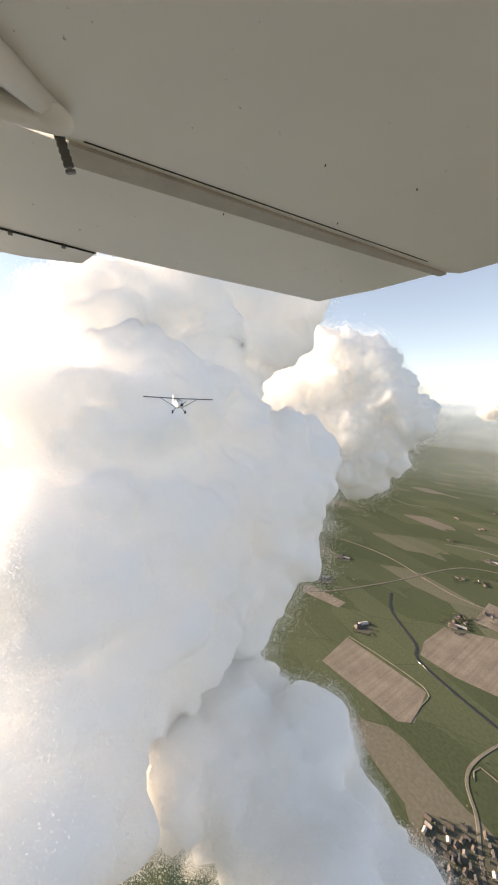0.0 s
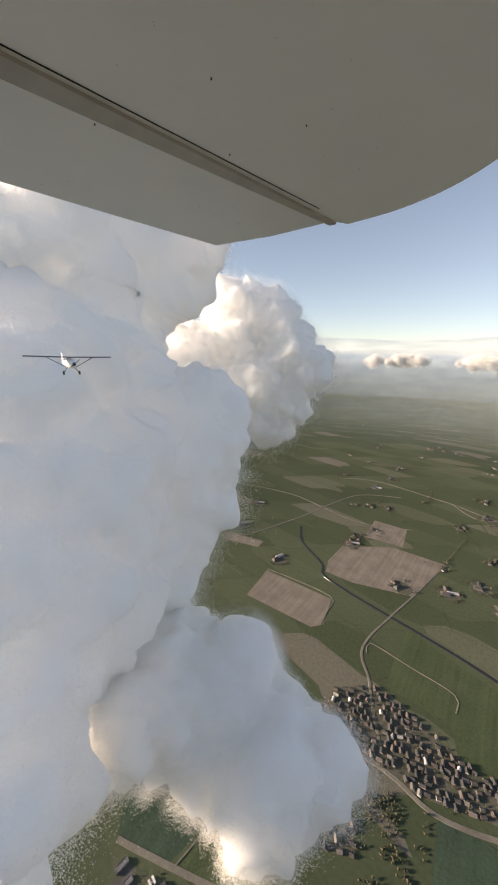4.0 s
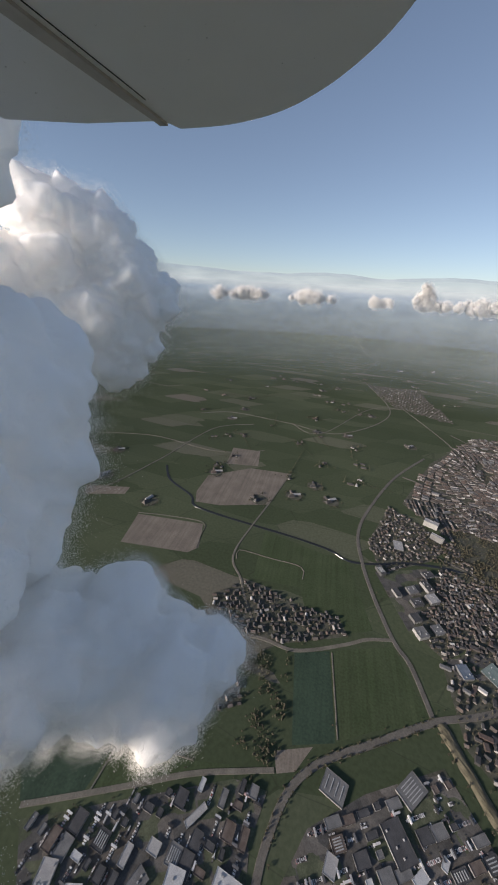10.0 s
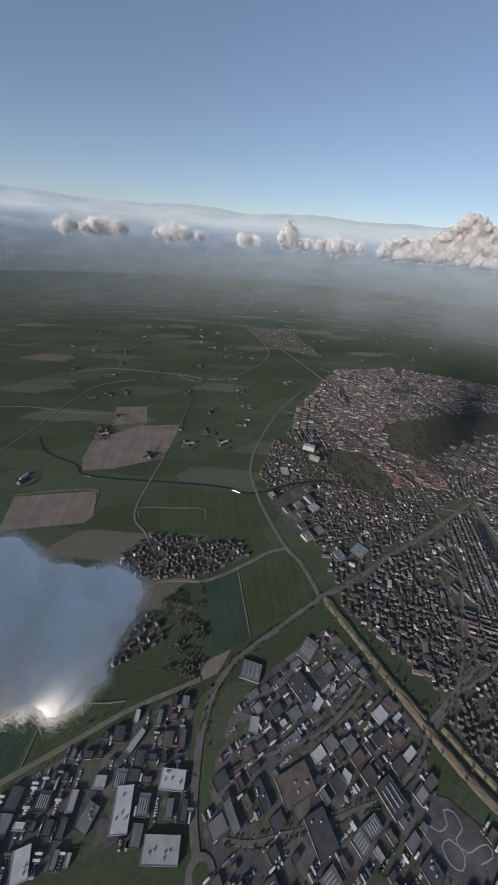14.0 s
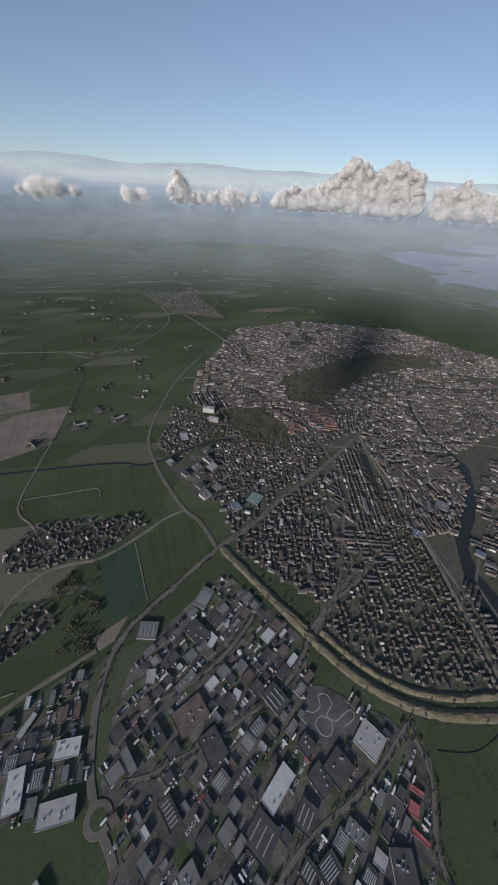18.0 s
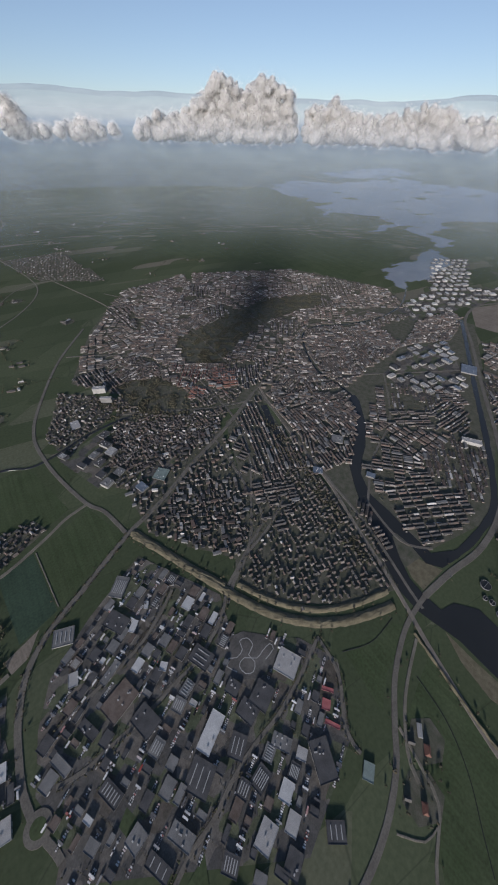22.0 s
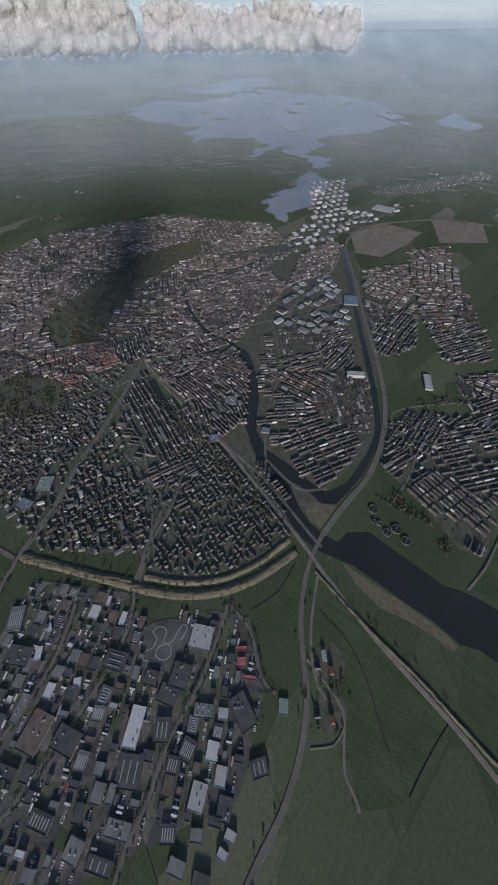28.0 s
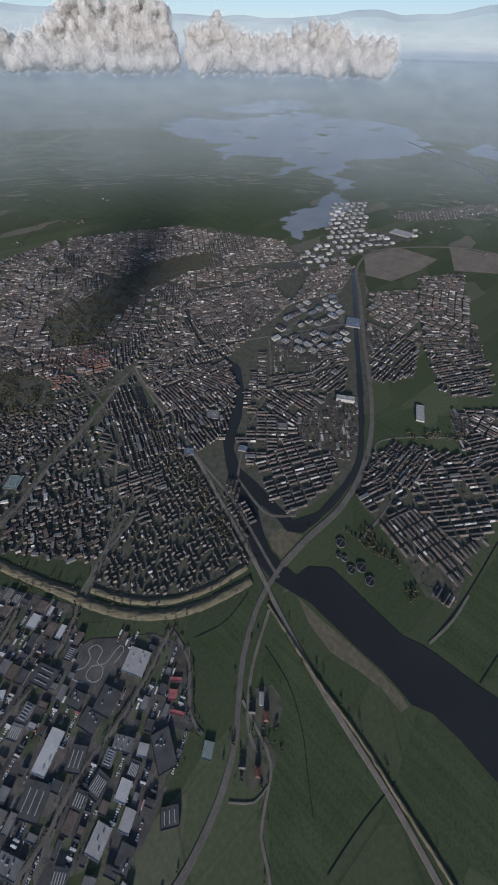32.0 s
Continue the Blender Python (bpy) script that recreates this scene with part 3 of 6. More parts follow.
field("field_green", (624, -405), (607, -538), (527, -562), (506, -492), (519, -417))
field("field_green", (739, -386), (1003, -418), (766, -490), (737, -468))
field("field_green", (442, -55), (557, -77), (581, -102), (480, -121), (428, -151))
field("field_green", (1200, 2492), (1649, 1984), (1996, 1283), (2623, 1381), (2915, 1678), (2471, 2330), (1484, 3030))
field("field_green", (3843, 1757), (4093, 1011), (3420, 937), (3123, 1117), (3121, 1376))
field("sports_field", (1328, -146), (1369, -199), (1292, -228), (1250, -178))
field("park", (1174, -2), (1321, -86), (1193, -178), (1105, -85))
town_ground((855, 1836), (1148, 1867), (1823, 1669), (2074, 1096), (1932, 766), (2030, 513), (1276, 55), (955, -77), (767, -35), (650, -21), (713, 248), (792, 617), (612, 683), (451, 742), (329, 835))
water("river", (1066, 486), (975, 369), (869, 301), (808, 256), (759, 193), (714, 125), (676, 63), (644, 4), (622, -48), (618, -93), (626, -131), (636, -173), (634, -240), (633, -288), (634, -333), (629, -373), (625, -393), (638, -425), (637, -472), (630, -511), (622, -575), (686, -638), (723, -594), (738, -524), (729, -464), (727, -433), (725, -397), (720, -367), (709, -338), (713, -283), (719, -217), (723, -166), (692, -129), (659, -121), (657, -86), (662, -46), (686, -2), (716, 40), (731, 42), (733, 4), (722, -46), (743, -74), (792, -82), (800, -64), (754, -39), (760, 26), (770, 89), (773, 150), (807, 211), (848, 243), (907, 277), (994, 348), (1069, 436), (1083, 467))
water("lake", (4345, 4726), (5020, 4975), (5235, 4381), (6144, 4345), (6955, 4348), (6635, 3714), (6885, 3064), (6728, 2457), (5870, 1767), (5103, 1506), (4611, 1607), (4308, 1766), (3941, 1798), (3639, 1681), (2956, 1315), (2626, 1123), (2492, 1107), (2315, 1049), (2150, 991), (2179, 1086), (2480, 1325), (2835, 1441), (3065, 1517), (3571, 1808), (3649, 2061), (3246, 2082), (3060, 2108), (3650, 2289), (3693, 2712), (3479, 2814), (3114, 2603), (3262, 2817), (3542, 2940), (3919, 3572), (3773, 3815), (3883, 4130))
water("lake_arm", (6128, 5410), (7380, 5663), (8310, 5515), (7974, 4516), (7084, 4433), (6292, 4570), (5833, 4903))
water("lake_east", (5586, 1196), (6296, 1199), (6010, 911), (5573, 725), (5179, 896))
canal("canal", 8, (-670, 1096), (-609, 1002), (-489, 927), (-456, 878), (-357, 854), (-234, 838), (-100, 821), (10, 799), (62, 772), (129, 779), (234, 813), (336, 824), (400, 818))
canal("city_canal", 8, (1072, 470), (1080, 547), (1079, 619), (1101, 704), (1164, 814), (1251, 922), (1358, 947), (1506, 876), (1704, 835), (1939, 874), (2170, 1000))
canal("ring_canal", 17, (790, -73), (833, -78), (893, -78), (979, -70), (1060, -38), (1223, 58), (1485, 230), (1782, 420), (2028, 579))
canal("pond_canal", 22, (774, 614), (730, 505), (712, 440))
canal("ditch", 0.8, (522, -416), (449, -400), (379, -390))
canal("ditch", 0.7, (519, -156), (505, -221), (474, -275), (434, -317), (407, -346))
canal("ditch", 0.8, (439, -51), (498, -73), (565, -70))
canal("ditch", 1.3, (802, -479), (735, -469))
canal("ditch", 1.3, (732, -378), (850, -397), (1031, -410))
canal("far_channel", 40, (5617, 1917), (5102, 1335), (4721, 865), (4318, 584))
dike("dike", 20, (218, 415), (254, 331), (292, 244), (334, 149), (376, 76), (432, 16), (499, -25), (587, -57))
dike("dike", 14, (352, 167), (394, 92), (452, 31), (524, -8), (601, -31))
dike("dike", 16, (218, 402), (274, 285), (328, 179))
dike("dike", 6, (577, -113), (545, -253), (528, -353), (513, -411), (496, -480), (471, -579))
road("ring_road", 11, (-66, 54), (-75, 104), (-72, 153), (-65, 197), (-42, 256), (4, 303), (92, 352), (209, 416), (306, 453), (441, 522), (604, 595), (788, 694))
road("ring_road", 10, (-65, 52), (-50, 20), (-46, 6))
road("bypass", 9, (207, 410), (183, 509), (155, 557), (121, 675), (102, 781), (98, 900), (141, 1042), (268, 1306), (438, 1546))
road("lane", 7, (155, 557), (98, 543), (57, 521), (-20, 486), (-70, 473), (-124, 480), (-176, 474), (-229, 429), (-251, 388), (-287, 331), (-328, 298), (-373, 279), (-462, 259), (-515, 240))
road("lane", 5, (-159, 514), (-195, 574), (-220, 626), (-254, 672), (-259, 730), (-236, 843), (-204, 983), (-163, 1186))
road("lane", 7, (-420, 142), (-349, 171), (-273, 203), (-191, 238), (-119, 260), (-67, 275))
road("street", 6, (312, 146), (389, 202), (486, 233), (572, 274))
road("street", 6, (333, 176), (411, 216), (497, 268), (521, 377), (537, 490), (551, 596))
road("main_road", 9, (655, -85), (575, -96), (494, -129), (437, -168), (390, -205), (327, -233), (256, -247), (193, -247), (140, -249))
road("lane", 5, (571, -121), (479, -160), (421, -204), (404, -236))
road("highway", 13, (655, -85), (749, -90), (858, -101), (985, -84), (1136, -28), (1302, 70), (1502, 208), (1811, 410), (2067, 578), (2314, 613), (2535, 472), (2708, 272), (2765, 45))
road("railway", 8, (457, -551), (491, -453), (508, -393), (541, -259), (582, -136), (620, -38), (665, 102), (713, 248), (753, 431), (802, 627), (831, 712))
road("street", 6, (-34, 82), (5, 75), (49, 78), (107, 81), (165, 91), (207, 96), (253, 113), (295, 138), (329, 175))
road("street", 6, (57, -104), (97, -89), (138, -82), (177, -67), (229, -55), (280, -50), (328, -38), (377, -22), (417, -7))
road("street", 5, (-24, 143), (30, 159), (87, 168), (141, 183), (190, 208), (233, 238))
road("street", 5, (419, -5), (407, -71), (362, -127), (359, -162))
road("farm_track", 4, (434, -179), (424, -221), (409, -264), (372, -285), (344, -301), (328, -328), (320, -338))
road("town_street", 6, (788, 694), (961, 778), (1079, 867), (1159, 1069), (1176, 1284), (1234, 1729))
road("town_street", 6, (810, 689), (759, 442), (721, 256), (691, 95), (639, -65), (630, -97))
road("town_street", 6, (1017, 610), (1198, 548), (1354, 458), (1597, 317))
road("town_street", 6, (671, 878), (654, 626), (601, 468), (502, 321), (424, 223), (338, 170))
road("town_street", 6, (340, 856), (478, 783), (628, 703), (758, 662))
road("town_street", 6, (833, 659), (1068, 804), (1278, 971), (1491, 951), (1822, 921), (2079, 946))
road("town_street", 6, (747, 139), (886, 231), (1084, 317), (1290, 499))
road("town_street", 6, (747, 139), (724, 22), (767, -35))
road("town_street", 5, (814, -178), (981, -176), (1107, -67), (1296, -244))
road("town_street", 6, (304, 1328), (448, 1248), (569, 1122), (625, 892), (702, 769), (805, 751))
road("town_street", 5, (658, 1911), (809, 1608), (843, 1244), (823, 897))
road("country_road", 6, (-765, 1712), (-583, 1798), (-240, 1751), (56, 1710), (370, 2172), (277, 2871))
road("country_road", 5, (468, 2291), (596, 1817), (615, 1634))
road("country_road", 5, (-1017, 768), (-836, 842), (-724, 1123), (-613, 1529), (-427, 1660))
road("country_road", 6, (226, 6226), (371, 4334), (478, 3989), (95, 3319))
road("country_road", 6, (2215, 4420), (3215, 5001), (3832, 4722), (5390, 6098), (5381, 4376), (5825, 2300))
road("farm_track", 1.8, (-615, 783), (-515, 798), (-393, 801), (-379, 743), (-371, 687))
road("farm_track", 1.8, (-246, 685), (-249, 720), (-154, 715), (-66, 708), (-59, 667))
road("farm_track", 1.8, (-334, 176), (-329, 213), (-324, 263), (-320, 285))
road("farm_track", 1.8, (-320, 285), (-292, 264), (-239, 253), (-197, 253))
road("farm_track", 1.8, (21, 491), (33, 342))
road("country_road", 4, (-1131, 1278), (-854, 1337), (-519, 1285), (-303, 1366))
road("country_road", 4, (-213, 1741), (-47, 1677), (291, 2238), (691, 2235))
road("country_road", 4, (310, 5035), (475, 4168), (282, 3335), (159, 3068))
road("farm_track", 4, (732, -378), (799, -395), (869, -402))
road("farm_track", 2, (335, -245), (361, -273), (386, -276))

# ---- buildings ----


class Heap:
    """Many small solids joined into one mesh."""

    def __init__(self):
        self.v, self.f, self.s = [], [], []

    def gable(self, x, y, length, depth, wall, rise, turn, over=0.4):
        c, s = math.cos(turn), math.sin(turn)
        a, b = length / 2, depth / 2
        o = len(self.v)
        k = over / b * rise
        pts = [(-a, -b, 0), (a, -b, 0), (a, b, 0), (-a, b, 0), (-a, -b, wall), (a, -b, wall), (a, b, wall), (-a, b, wall), (-a, 0, wall + rise - 0.1), (a, 0, wall + rise - 0.1)]
        e = a + 0.25
        pts += [(-e, -b - over, wall - k), (e, -b - over, wall - k), (e, 0, wall + rise), (-e, 0, wall + rise), (e, b + over, wall - k), (-e, b + over, wall - k)]
        self.v += [lay(x + p * c - q * s, y + p * s + q * c, z) for p, q, z in pts]
        walls = [(0, 1, 5, 4), (1, 2, 6, 9, 5), (2, 3, 7, 6), (3, 0, 4, 8, 7)]
        roof = [(10, 11, 12, 13), (13, 12, 14, 15)]
        self.f += [tuple(o + i for i in f) for f in walls + roof]
        self.s += [0] * 4 + [1] * 2

    def block(self, x, y, length, depth, top, turn, slot=0, base=0.0):
        c, s = math.cos(turn), math.sin(turn)
        a, b, o = length / 2, depth / 2, len(self.v)
        self.v += [lay(x + p * c - q * s, y + p * s + q * c, z) for z in (base, top) for p, q in ((-a, -b), (a, -b), (a, b), (-a, b))]
        self.f += [tuple(o + i for i in f) for f in ((0, 1, 5, 4), (1, 2, 6, 5), (2, 3, 7, 6), (3, 0, 4, 7), (4, 5, 6, 7))]
        self.s += [slot] * 5

    def done(self, name, mats, label, category):
        ob = new(name, mesh_of(name, self.v, self.f, mats, self.s))
        return tagged(ob, label, category, kind="stuff")


TREES = []


def free(x, y, gap):
    return not any(abs(x - l[len(l) // 2][0]) < 900 + gap and near_line(x, y, l[::3] + [l[-1]], w + gap) for l, w in LINES)


def clear_of(x, y, gap):
    return not any(abs(x - bx) < gap + br and abs(y - by) < gap + br for bx, by, br in BLOCKED)


def make_house(length, depth, wall, rise, porch):
    """A detached brick house with a tiled gable roof, a chimney and a low wing."""
    top = new("detached_house")
    bm = bmesh.new()
    a, b = length / 2, depth / 2
    box(bm, -a, -b, 0, a, b, wall)
    for s in (-1, 1):
        v = [bm.verts.new(p) for p in ((s * a, -b, wall), (s * a, b, wall), (s * a, 0, wall + rise - 0.15))]
        bm.faces.new(v if s > 0 else v[::-1])
    part("wall", bm, M_BRICK_ONE, top)
    bm = bmesh.new()
    o, k = 0.5, 0.5 / b * rise
    ring = [(-b - o, wall - k), (0, wall + rise), (b + o, wall - k), (b + o, wall - k - 0.25), (0, wall + rise - 0.25), (-b - o, wall - k - 0.25)]
    lo, hi = [bm.verts.new((-a - 0.3, y, z)) for y, z in ring], [bm.verts.new((a + 0.3, y, z)) for y, z in ring]
    for i in range(6):
        bm.faces.new((lo[i], lo[(i + 1) % 6], hi[(i + 1) % 6], hi[i]))
    part("roof", bm, M_ROOF_ONE, top)
    bm = bmesh.new()
    box(bm, a * 0.5, -0.4, wall + rise * 0.6, a * 0.5 + 0.7, 0.4, wall + rise + 0.9)
    part("chimney", bm, M_BRICK_ONE, top)
    bm = bmesh.new()
    box(bm, a, -b * 0.6, 0, a + porch, b * 0.4, 2.7)
    part("garage", bm, M_BRICK_ONE, top, "flat-roofed side garage")
    tagged(top, "detached brick house with a dark tiled gable roof", "house", "detached houses by the dike", "thing")
    return top


HOUSES = [make_house(6.4, 5.0, 3.0, 2.2, 2.2), make_house(7.4, 5.2, 3.4, 2.1, 2.4), make_house(5.6, 5.4, 2.6, 2.6, 2.2), make_house(8.2, 5.4, 2.6, 2.4, 2.4)]
for i, h in enumerate(HOUSES):
    h.matrix_basis = pose(430 + 26 * i, 48 + 11 * i, 0, 0, 0, 70 + 10 * i)
count = {"house": 4}


def bent(x, y, t, much):
    """A place and a heading on streets that wander gently."""
    def at(px, py):
        return px + much * noise.noise((px / 280, py / 280, 1.0)), py + much * noise.noise((px / 280, py / 280, 9.0))
    ax, ay = at(x, y)
    bx, by = at(x + 6 * math.cos(t), y + 6 * math.sin(t))
    return ax, ay, math.atan2(by - ay, bx - ax)


class Lanes:
    """Narrow paved strips between house rows, joined into one mesh."""

    def __init__(self):
        self.v, self.f, self.z = [], [], 0.12 + next_layer()

    def strip(self, x, y, length, width, t):
        c, s, o = math.cos(t), math.sin(t), len(self.v)
        z = self.z + 0.0008 * (o // 4 % 5)
        self.v += [lay(x + p * c - q * s, y + p * s + q * c, z) for p, q in ((-length / 2, -width / 2), (length / 2, -width / 2), (length / 2, width / 2), (-length / 2, width / 2))]
        self.f.append((o, o + 1, o + 2, o + 3))

    def done(self):
        if self.f:
            tagged(new("street", mesh_of("street", self.v, self.f, [M_STREET])), "narrow brick-paved streets between house rows", "street", kind="structure")


# dark patches of the town, part wood and part cloud shadow, kept free of houses
DARK_PATCHES = [[(744, 1221), (1063, 1290), (1364, 1349), (1701, 1244), (1571, 1117), (1231, 1136), (910, 1014), (805, 919), (683, 1004)],
         [(400, 1024), (550, 983), (600, 829), (538, 718), (426, 797), (388, 937)]]


def in_dark_patch(x, y):
    return any(inside(x, y, p) for p in DARK_PATCHES)


def patchwork(poly, rnd, turn, gap, step_u, step_v):
    """Places of house rows in small quarters that each have a heading of their own."""
    xs, ys = [p[0] for p in poly], [p[1] for p in poly]
    sites = []
    x = min(xs) - gap / 2
    while x < max(xs) + gap:
        y = min(ys) - gap / 2
        while y < max(ys) + gap:
            sites.append((x + rnd.uniform(-0.4, 0.4) * gap, y + rnd.uniform(-0.4, 0.4) * gap, radians(turn + rnd.choice((0, 0, 0, 90, 90, 18, -22, 48, -40)))))
            y += gap
        x += gap
    at = np.array([q[:2] for q in sites])
    out = []
    for k, (sx, sy, t) in enumerate(sites):
        c, s = math.cos(t), math.sin(t)
        nu, nv = int(1.1 * gap / step_u) + 1, int(1.1 * gap / step_v) + 1
        for j in range(-nv, nv + 1):
            for i in range(-nu, nu + 1):
                u, v = i * step_u, j * step_v
                x, y = sx + u * c - v * s, sy + u * s + v * c
                if np.argmin(((at - (x, y)) ** 2).sum(1)) == k and inside(x, y, poly):
                    out.append((x, y, t, j))
    return out


def rows_in(poly, turn, step_u, step_v, shift=0.3):
    """Places on a turned grid inside poly."""
    c, s = math.cos(radians(turn)), math.sin(radians(turn))
    us, vs = [x * c + y * s for x, y in poly], [-x * s + y * c for x, y in poly]
    u = min(us) + step_u / 2
    out = []
    j = 0
    v = min(vs) + step_v / 2
    while v < max(vs):
        u = min(us) + step_u * (0.5 + shift * (j % 2))
        while u < max(us):
            x, y = u * c - v * s, u * s + v * c
            if inside(x, y, poly):
                out.append((x, y))
            u += step_u
        v += step_v
        j += 1
    return out


def district(kind, turn, *poly):
    rnd = random.Random(int(sum(x * 3 + y for x, y in poly)))
    poly = list(poly)
    far = min(math.hypot(x - 300, y + 50) for x, y in poly) > 2000
    heap, small = Heap(), Heap()
    t0 = radians(turn)
    if kind not in ("woods",):
        sheet("district_ground", poly, M_YARD if kind.startswith(("halls", "industry")) else M_GARDEN, 0.1 + next_layer(), "paved yards and gardens between buildings", "paving", 40 if max(math.hypot(x - 150, y) for x, y in poly) > 2500 else None)
    if kind == "woods":
        for x, y in rows_in(poly, 20, 5.2, 5.2):
            if noise.noise((x / 34, y / 34, 3)) > 0.0:
                TREES.append((x + rnd.uniform(-4.5, 4.5), y + rnd.uniform(-4.5, 4.5), rnd.uniform(5, 12)))
        return
    if kind == "villa":
        for x, y in rows_in(poly, turn, 11.5, 13.5):
            x, y, t = x + rnd.uniform(-3, 3), y + rnd.uniform(-2, 2), turn + rnd.choice((0, 90)) + rnd.uniform(-12, 12)
            if free(x, y, 4) and rnd.random() < 0.74:
                if count["house"] < 290:
                    copy_thing(HOUSES[rnd.randrange(4)], pose(x, y, 0, 0, 0, t))
                    count["house"] += 1
                else:
                    heap.gable(x, y, rnd.uniform(5.5, 8.5), 5.2, 2.9, 2.3, radians(t))
            for k in range(2):
                TREES.append((x + rnd.uniform(-7, 7), y + rnd.uniform(-7, 7), rnd.uniform(3.0, 7)))
    elif kind.startswith("terrace"):
        lane = Lanes()
        for x, y, t0, j in patchwork(poly, rnd, turn, 170, 30, 12.5):
            if in_dark_patch(x, y):
                continue
            ct, st = math.cos(t0), math.sin(t0)
            length = rnd.uniform(20, 29)
            if rnd.random() < 0.06 or noise.noise((x / 90, y / 90, 5.0)) > 0.42 or not (free(x, y, 6) and clear_of(x, y, 9)):
                for i in range(3):
                    TREES.append((x + rnd.uniform(-12, 12), y + rnd.uniform(-5, 5), rnd.uniform(4, 8)))
                continue
            if j % 2:
                lane.strip(x - st * 6.25, y + ct * 6.25, 31, 4.2, t0)
                for i in range(rnd.randint(0, 3) if not far else 0):
                    q = rnd.uniform(-14, 14)
                    CARS.append((x + q * ct - st * 7.6, y + q * st + ct * 7.6, t0 + math.pi / 2, rnd.random() * 0.86))
            if rnd.random() < 0.05:
                px, py, t = bent(x, y, t0, 8)
                heap.block(px, py, length, rnd.uniform(7, 10), rnd.uniform(5, 9), t, 2)
                continue
            w0 = 1.4 if j % 2 else -1.4
            n = rnd.choice((1, 2, 2, 3))
            for i in range(n):
                q = ((i + 0.5) / n - 0.5) * length
                px, py, t = bent(x + q * ct - w0 * st, y + q * st + w0 * ct, t0, 8)
                heap.gable(px, py, length / n + 0.05, 6.2, 3.2 + rnd.choice((0, 0, 0.5)), 2.3, t)
            for i in range(int(length / 6)):
                q, w = rnd.uniform(-length / 2, length / 2), -w0 * rnd.uniform(3.0, 4.6)
                px, py, t = bent(x + q * ct - w * st, y + q * st + w * ct, t0, 8)
                if rnd.random() < 0.45:
                    small.block(px, py, rnd.uniform(1.8, 3), rnd.uniform(1.5, 2.4), 2.1, t, 1)
                elif rnd.random() < 0.6:
                    TREES.append((px, py, rnd.uniform(2.5, 6)))
        lane.done()
    elif kind == "old":
        lane = Lanes()
        for x, y, t0, j in patchwork(poly, rnd, turn, 95, 19, 10.5):
            if rnd.random() < 0.08 or in_dark_patch(x, y) or not (free(x, y, 4) and clear_of(x, y, 8)):
                TREES.append((x, y, rnd.uniform(4, 8)))
                continue
            ct, st = math.cos(t0), math.sin(t0)
            if j % 2:
                lane.strip(x - st * 5.25, y + ct * 5.25, 20, 3.6, t0)
            if rnd.random() < 0.09:
                px, py, t = bent(x, y, t0, 12)
                heap.block(px, py, rnd.uniform(10, 18), rnd.uniform(7, 10), rnd.uniform(5, 9), t, 2)
            else:
                n = rnd.randint(1, 3)
                for i in range(n):
                    q = ((i + 0.5) / n - 0.5) * 18
                    px, py, t = bent(x + q * ct, y + q * st, t0, 12)
                    heap.gable(px, py, 17.6 / n, rnd.uniform(5.5, 7), rnd.uniform(3.8, 5.6), rnd.uniform(2.2, 3.2), t + (math.pi / 2 if rnd.random() < 0.08 else 0))
        lane.done()
    elif kind in ("mixed", "village", "far_village"):
        a, b = {"mixed": (17, 14), "village": (12.5, 12), "far_village": (26, 24)}[kind]
        for x, y in rows_in(poly, turn, a, b):
            x, y, t = x + rnd.uniform(-3, 3), y + rnd.uniform(-3, 3), t0 + rnd.choice((0, math.pi / 2)) + rnd.uniform(-0.3, 0.3)
            if rnd.random() < 0.2 or in_dark_patch(x, y) or not (free(x, y, 5) and clear_of(x, y, 9)):
                TREES.append((x, y, rnd.uniform(5, 10)))
                continue
            if kind == "mixed" and rnd.random() < 0.3:
                heap.block(x, y, rnd.uniform(9, 22), rnd.uniform(5, 9), rnd.uniform(3, 7), t, rnd.choice((1, 1, 2)))
            else:
                heap.gable(x, y, rnd.uniform(6, 11), rnd.uniform(5, 6.2), rnd.uniform(2.6, 3.6), rnd.uniform(2.0, 2.8), t)
            if not far:
                for k in range(2):
                    TREES.append((x + rnd.uniform(-9, 9), y + rnd.uniform(-9, 9), rnd.uniform(3.5, 8)))
    elif kind.startswith("halls"):
        bright = kind == "halls_white"
        for x, y in rows_in(poly, turn, 46, 36):
            if rnd.random() < 0.15 or not (free(x, y, 18) and clear_of(x, y, 22)):
                continue
            hall(rnd.choice(("white", "white", "pale", "grey", "dark") if bright else ("blue", "grey", "dark", "pale")), rnd.uniform(6, 10), x, y, rnd.uniform(20, 40), rnd.uniform(14, 27), turn + rnd.choice((0, 90)), far)
    elif kind == "industry":
        for x, y in rows_in(poly, turn, 25, 20, 0.0):
            x, y = x + rnd.uniform(-2, 2), y + rnd.uniform(-2, 2)
            t = turn
            if not free(x, y, 7):
                continue
            if clear_of(x, y, 7) and rnd.random() < 0.74:
                size = rnd.choice(((23, 17), (16, 13), (10, 9), (23, 11), (24, 18), (19, 8), (9, 15), (12, 7), (24, 14)))
                hall(rnd.choice(("dark", "dark", "dark", "grey", "grey", "brown", "brown", "dark", "dark", "dark", "grey", "brown", "pale", "white")), rnd.uniform(2.6, 4.2), x, y, size[0] * rnd.uniform(0.85, 1.03), size[1] * rnd.uniform(0.85, 1.03), t, False)
                for side in (-1, 1):
                    if rnd.random() < 0.5:
                        for i in range(rnd.randint(2, 7)):
                            q, w = -9 + i * 2.8, side * 9.4
                            ct, st = math.cos(radians(t)), math.sin(radians(t))
                            px, py = x + q * ct - w * st, y + q * st + w * ct
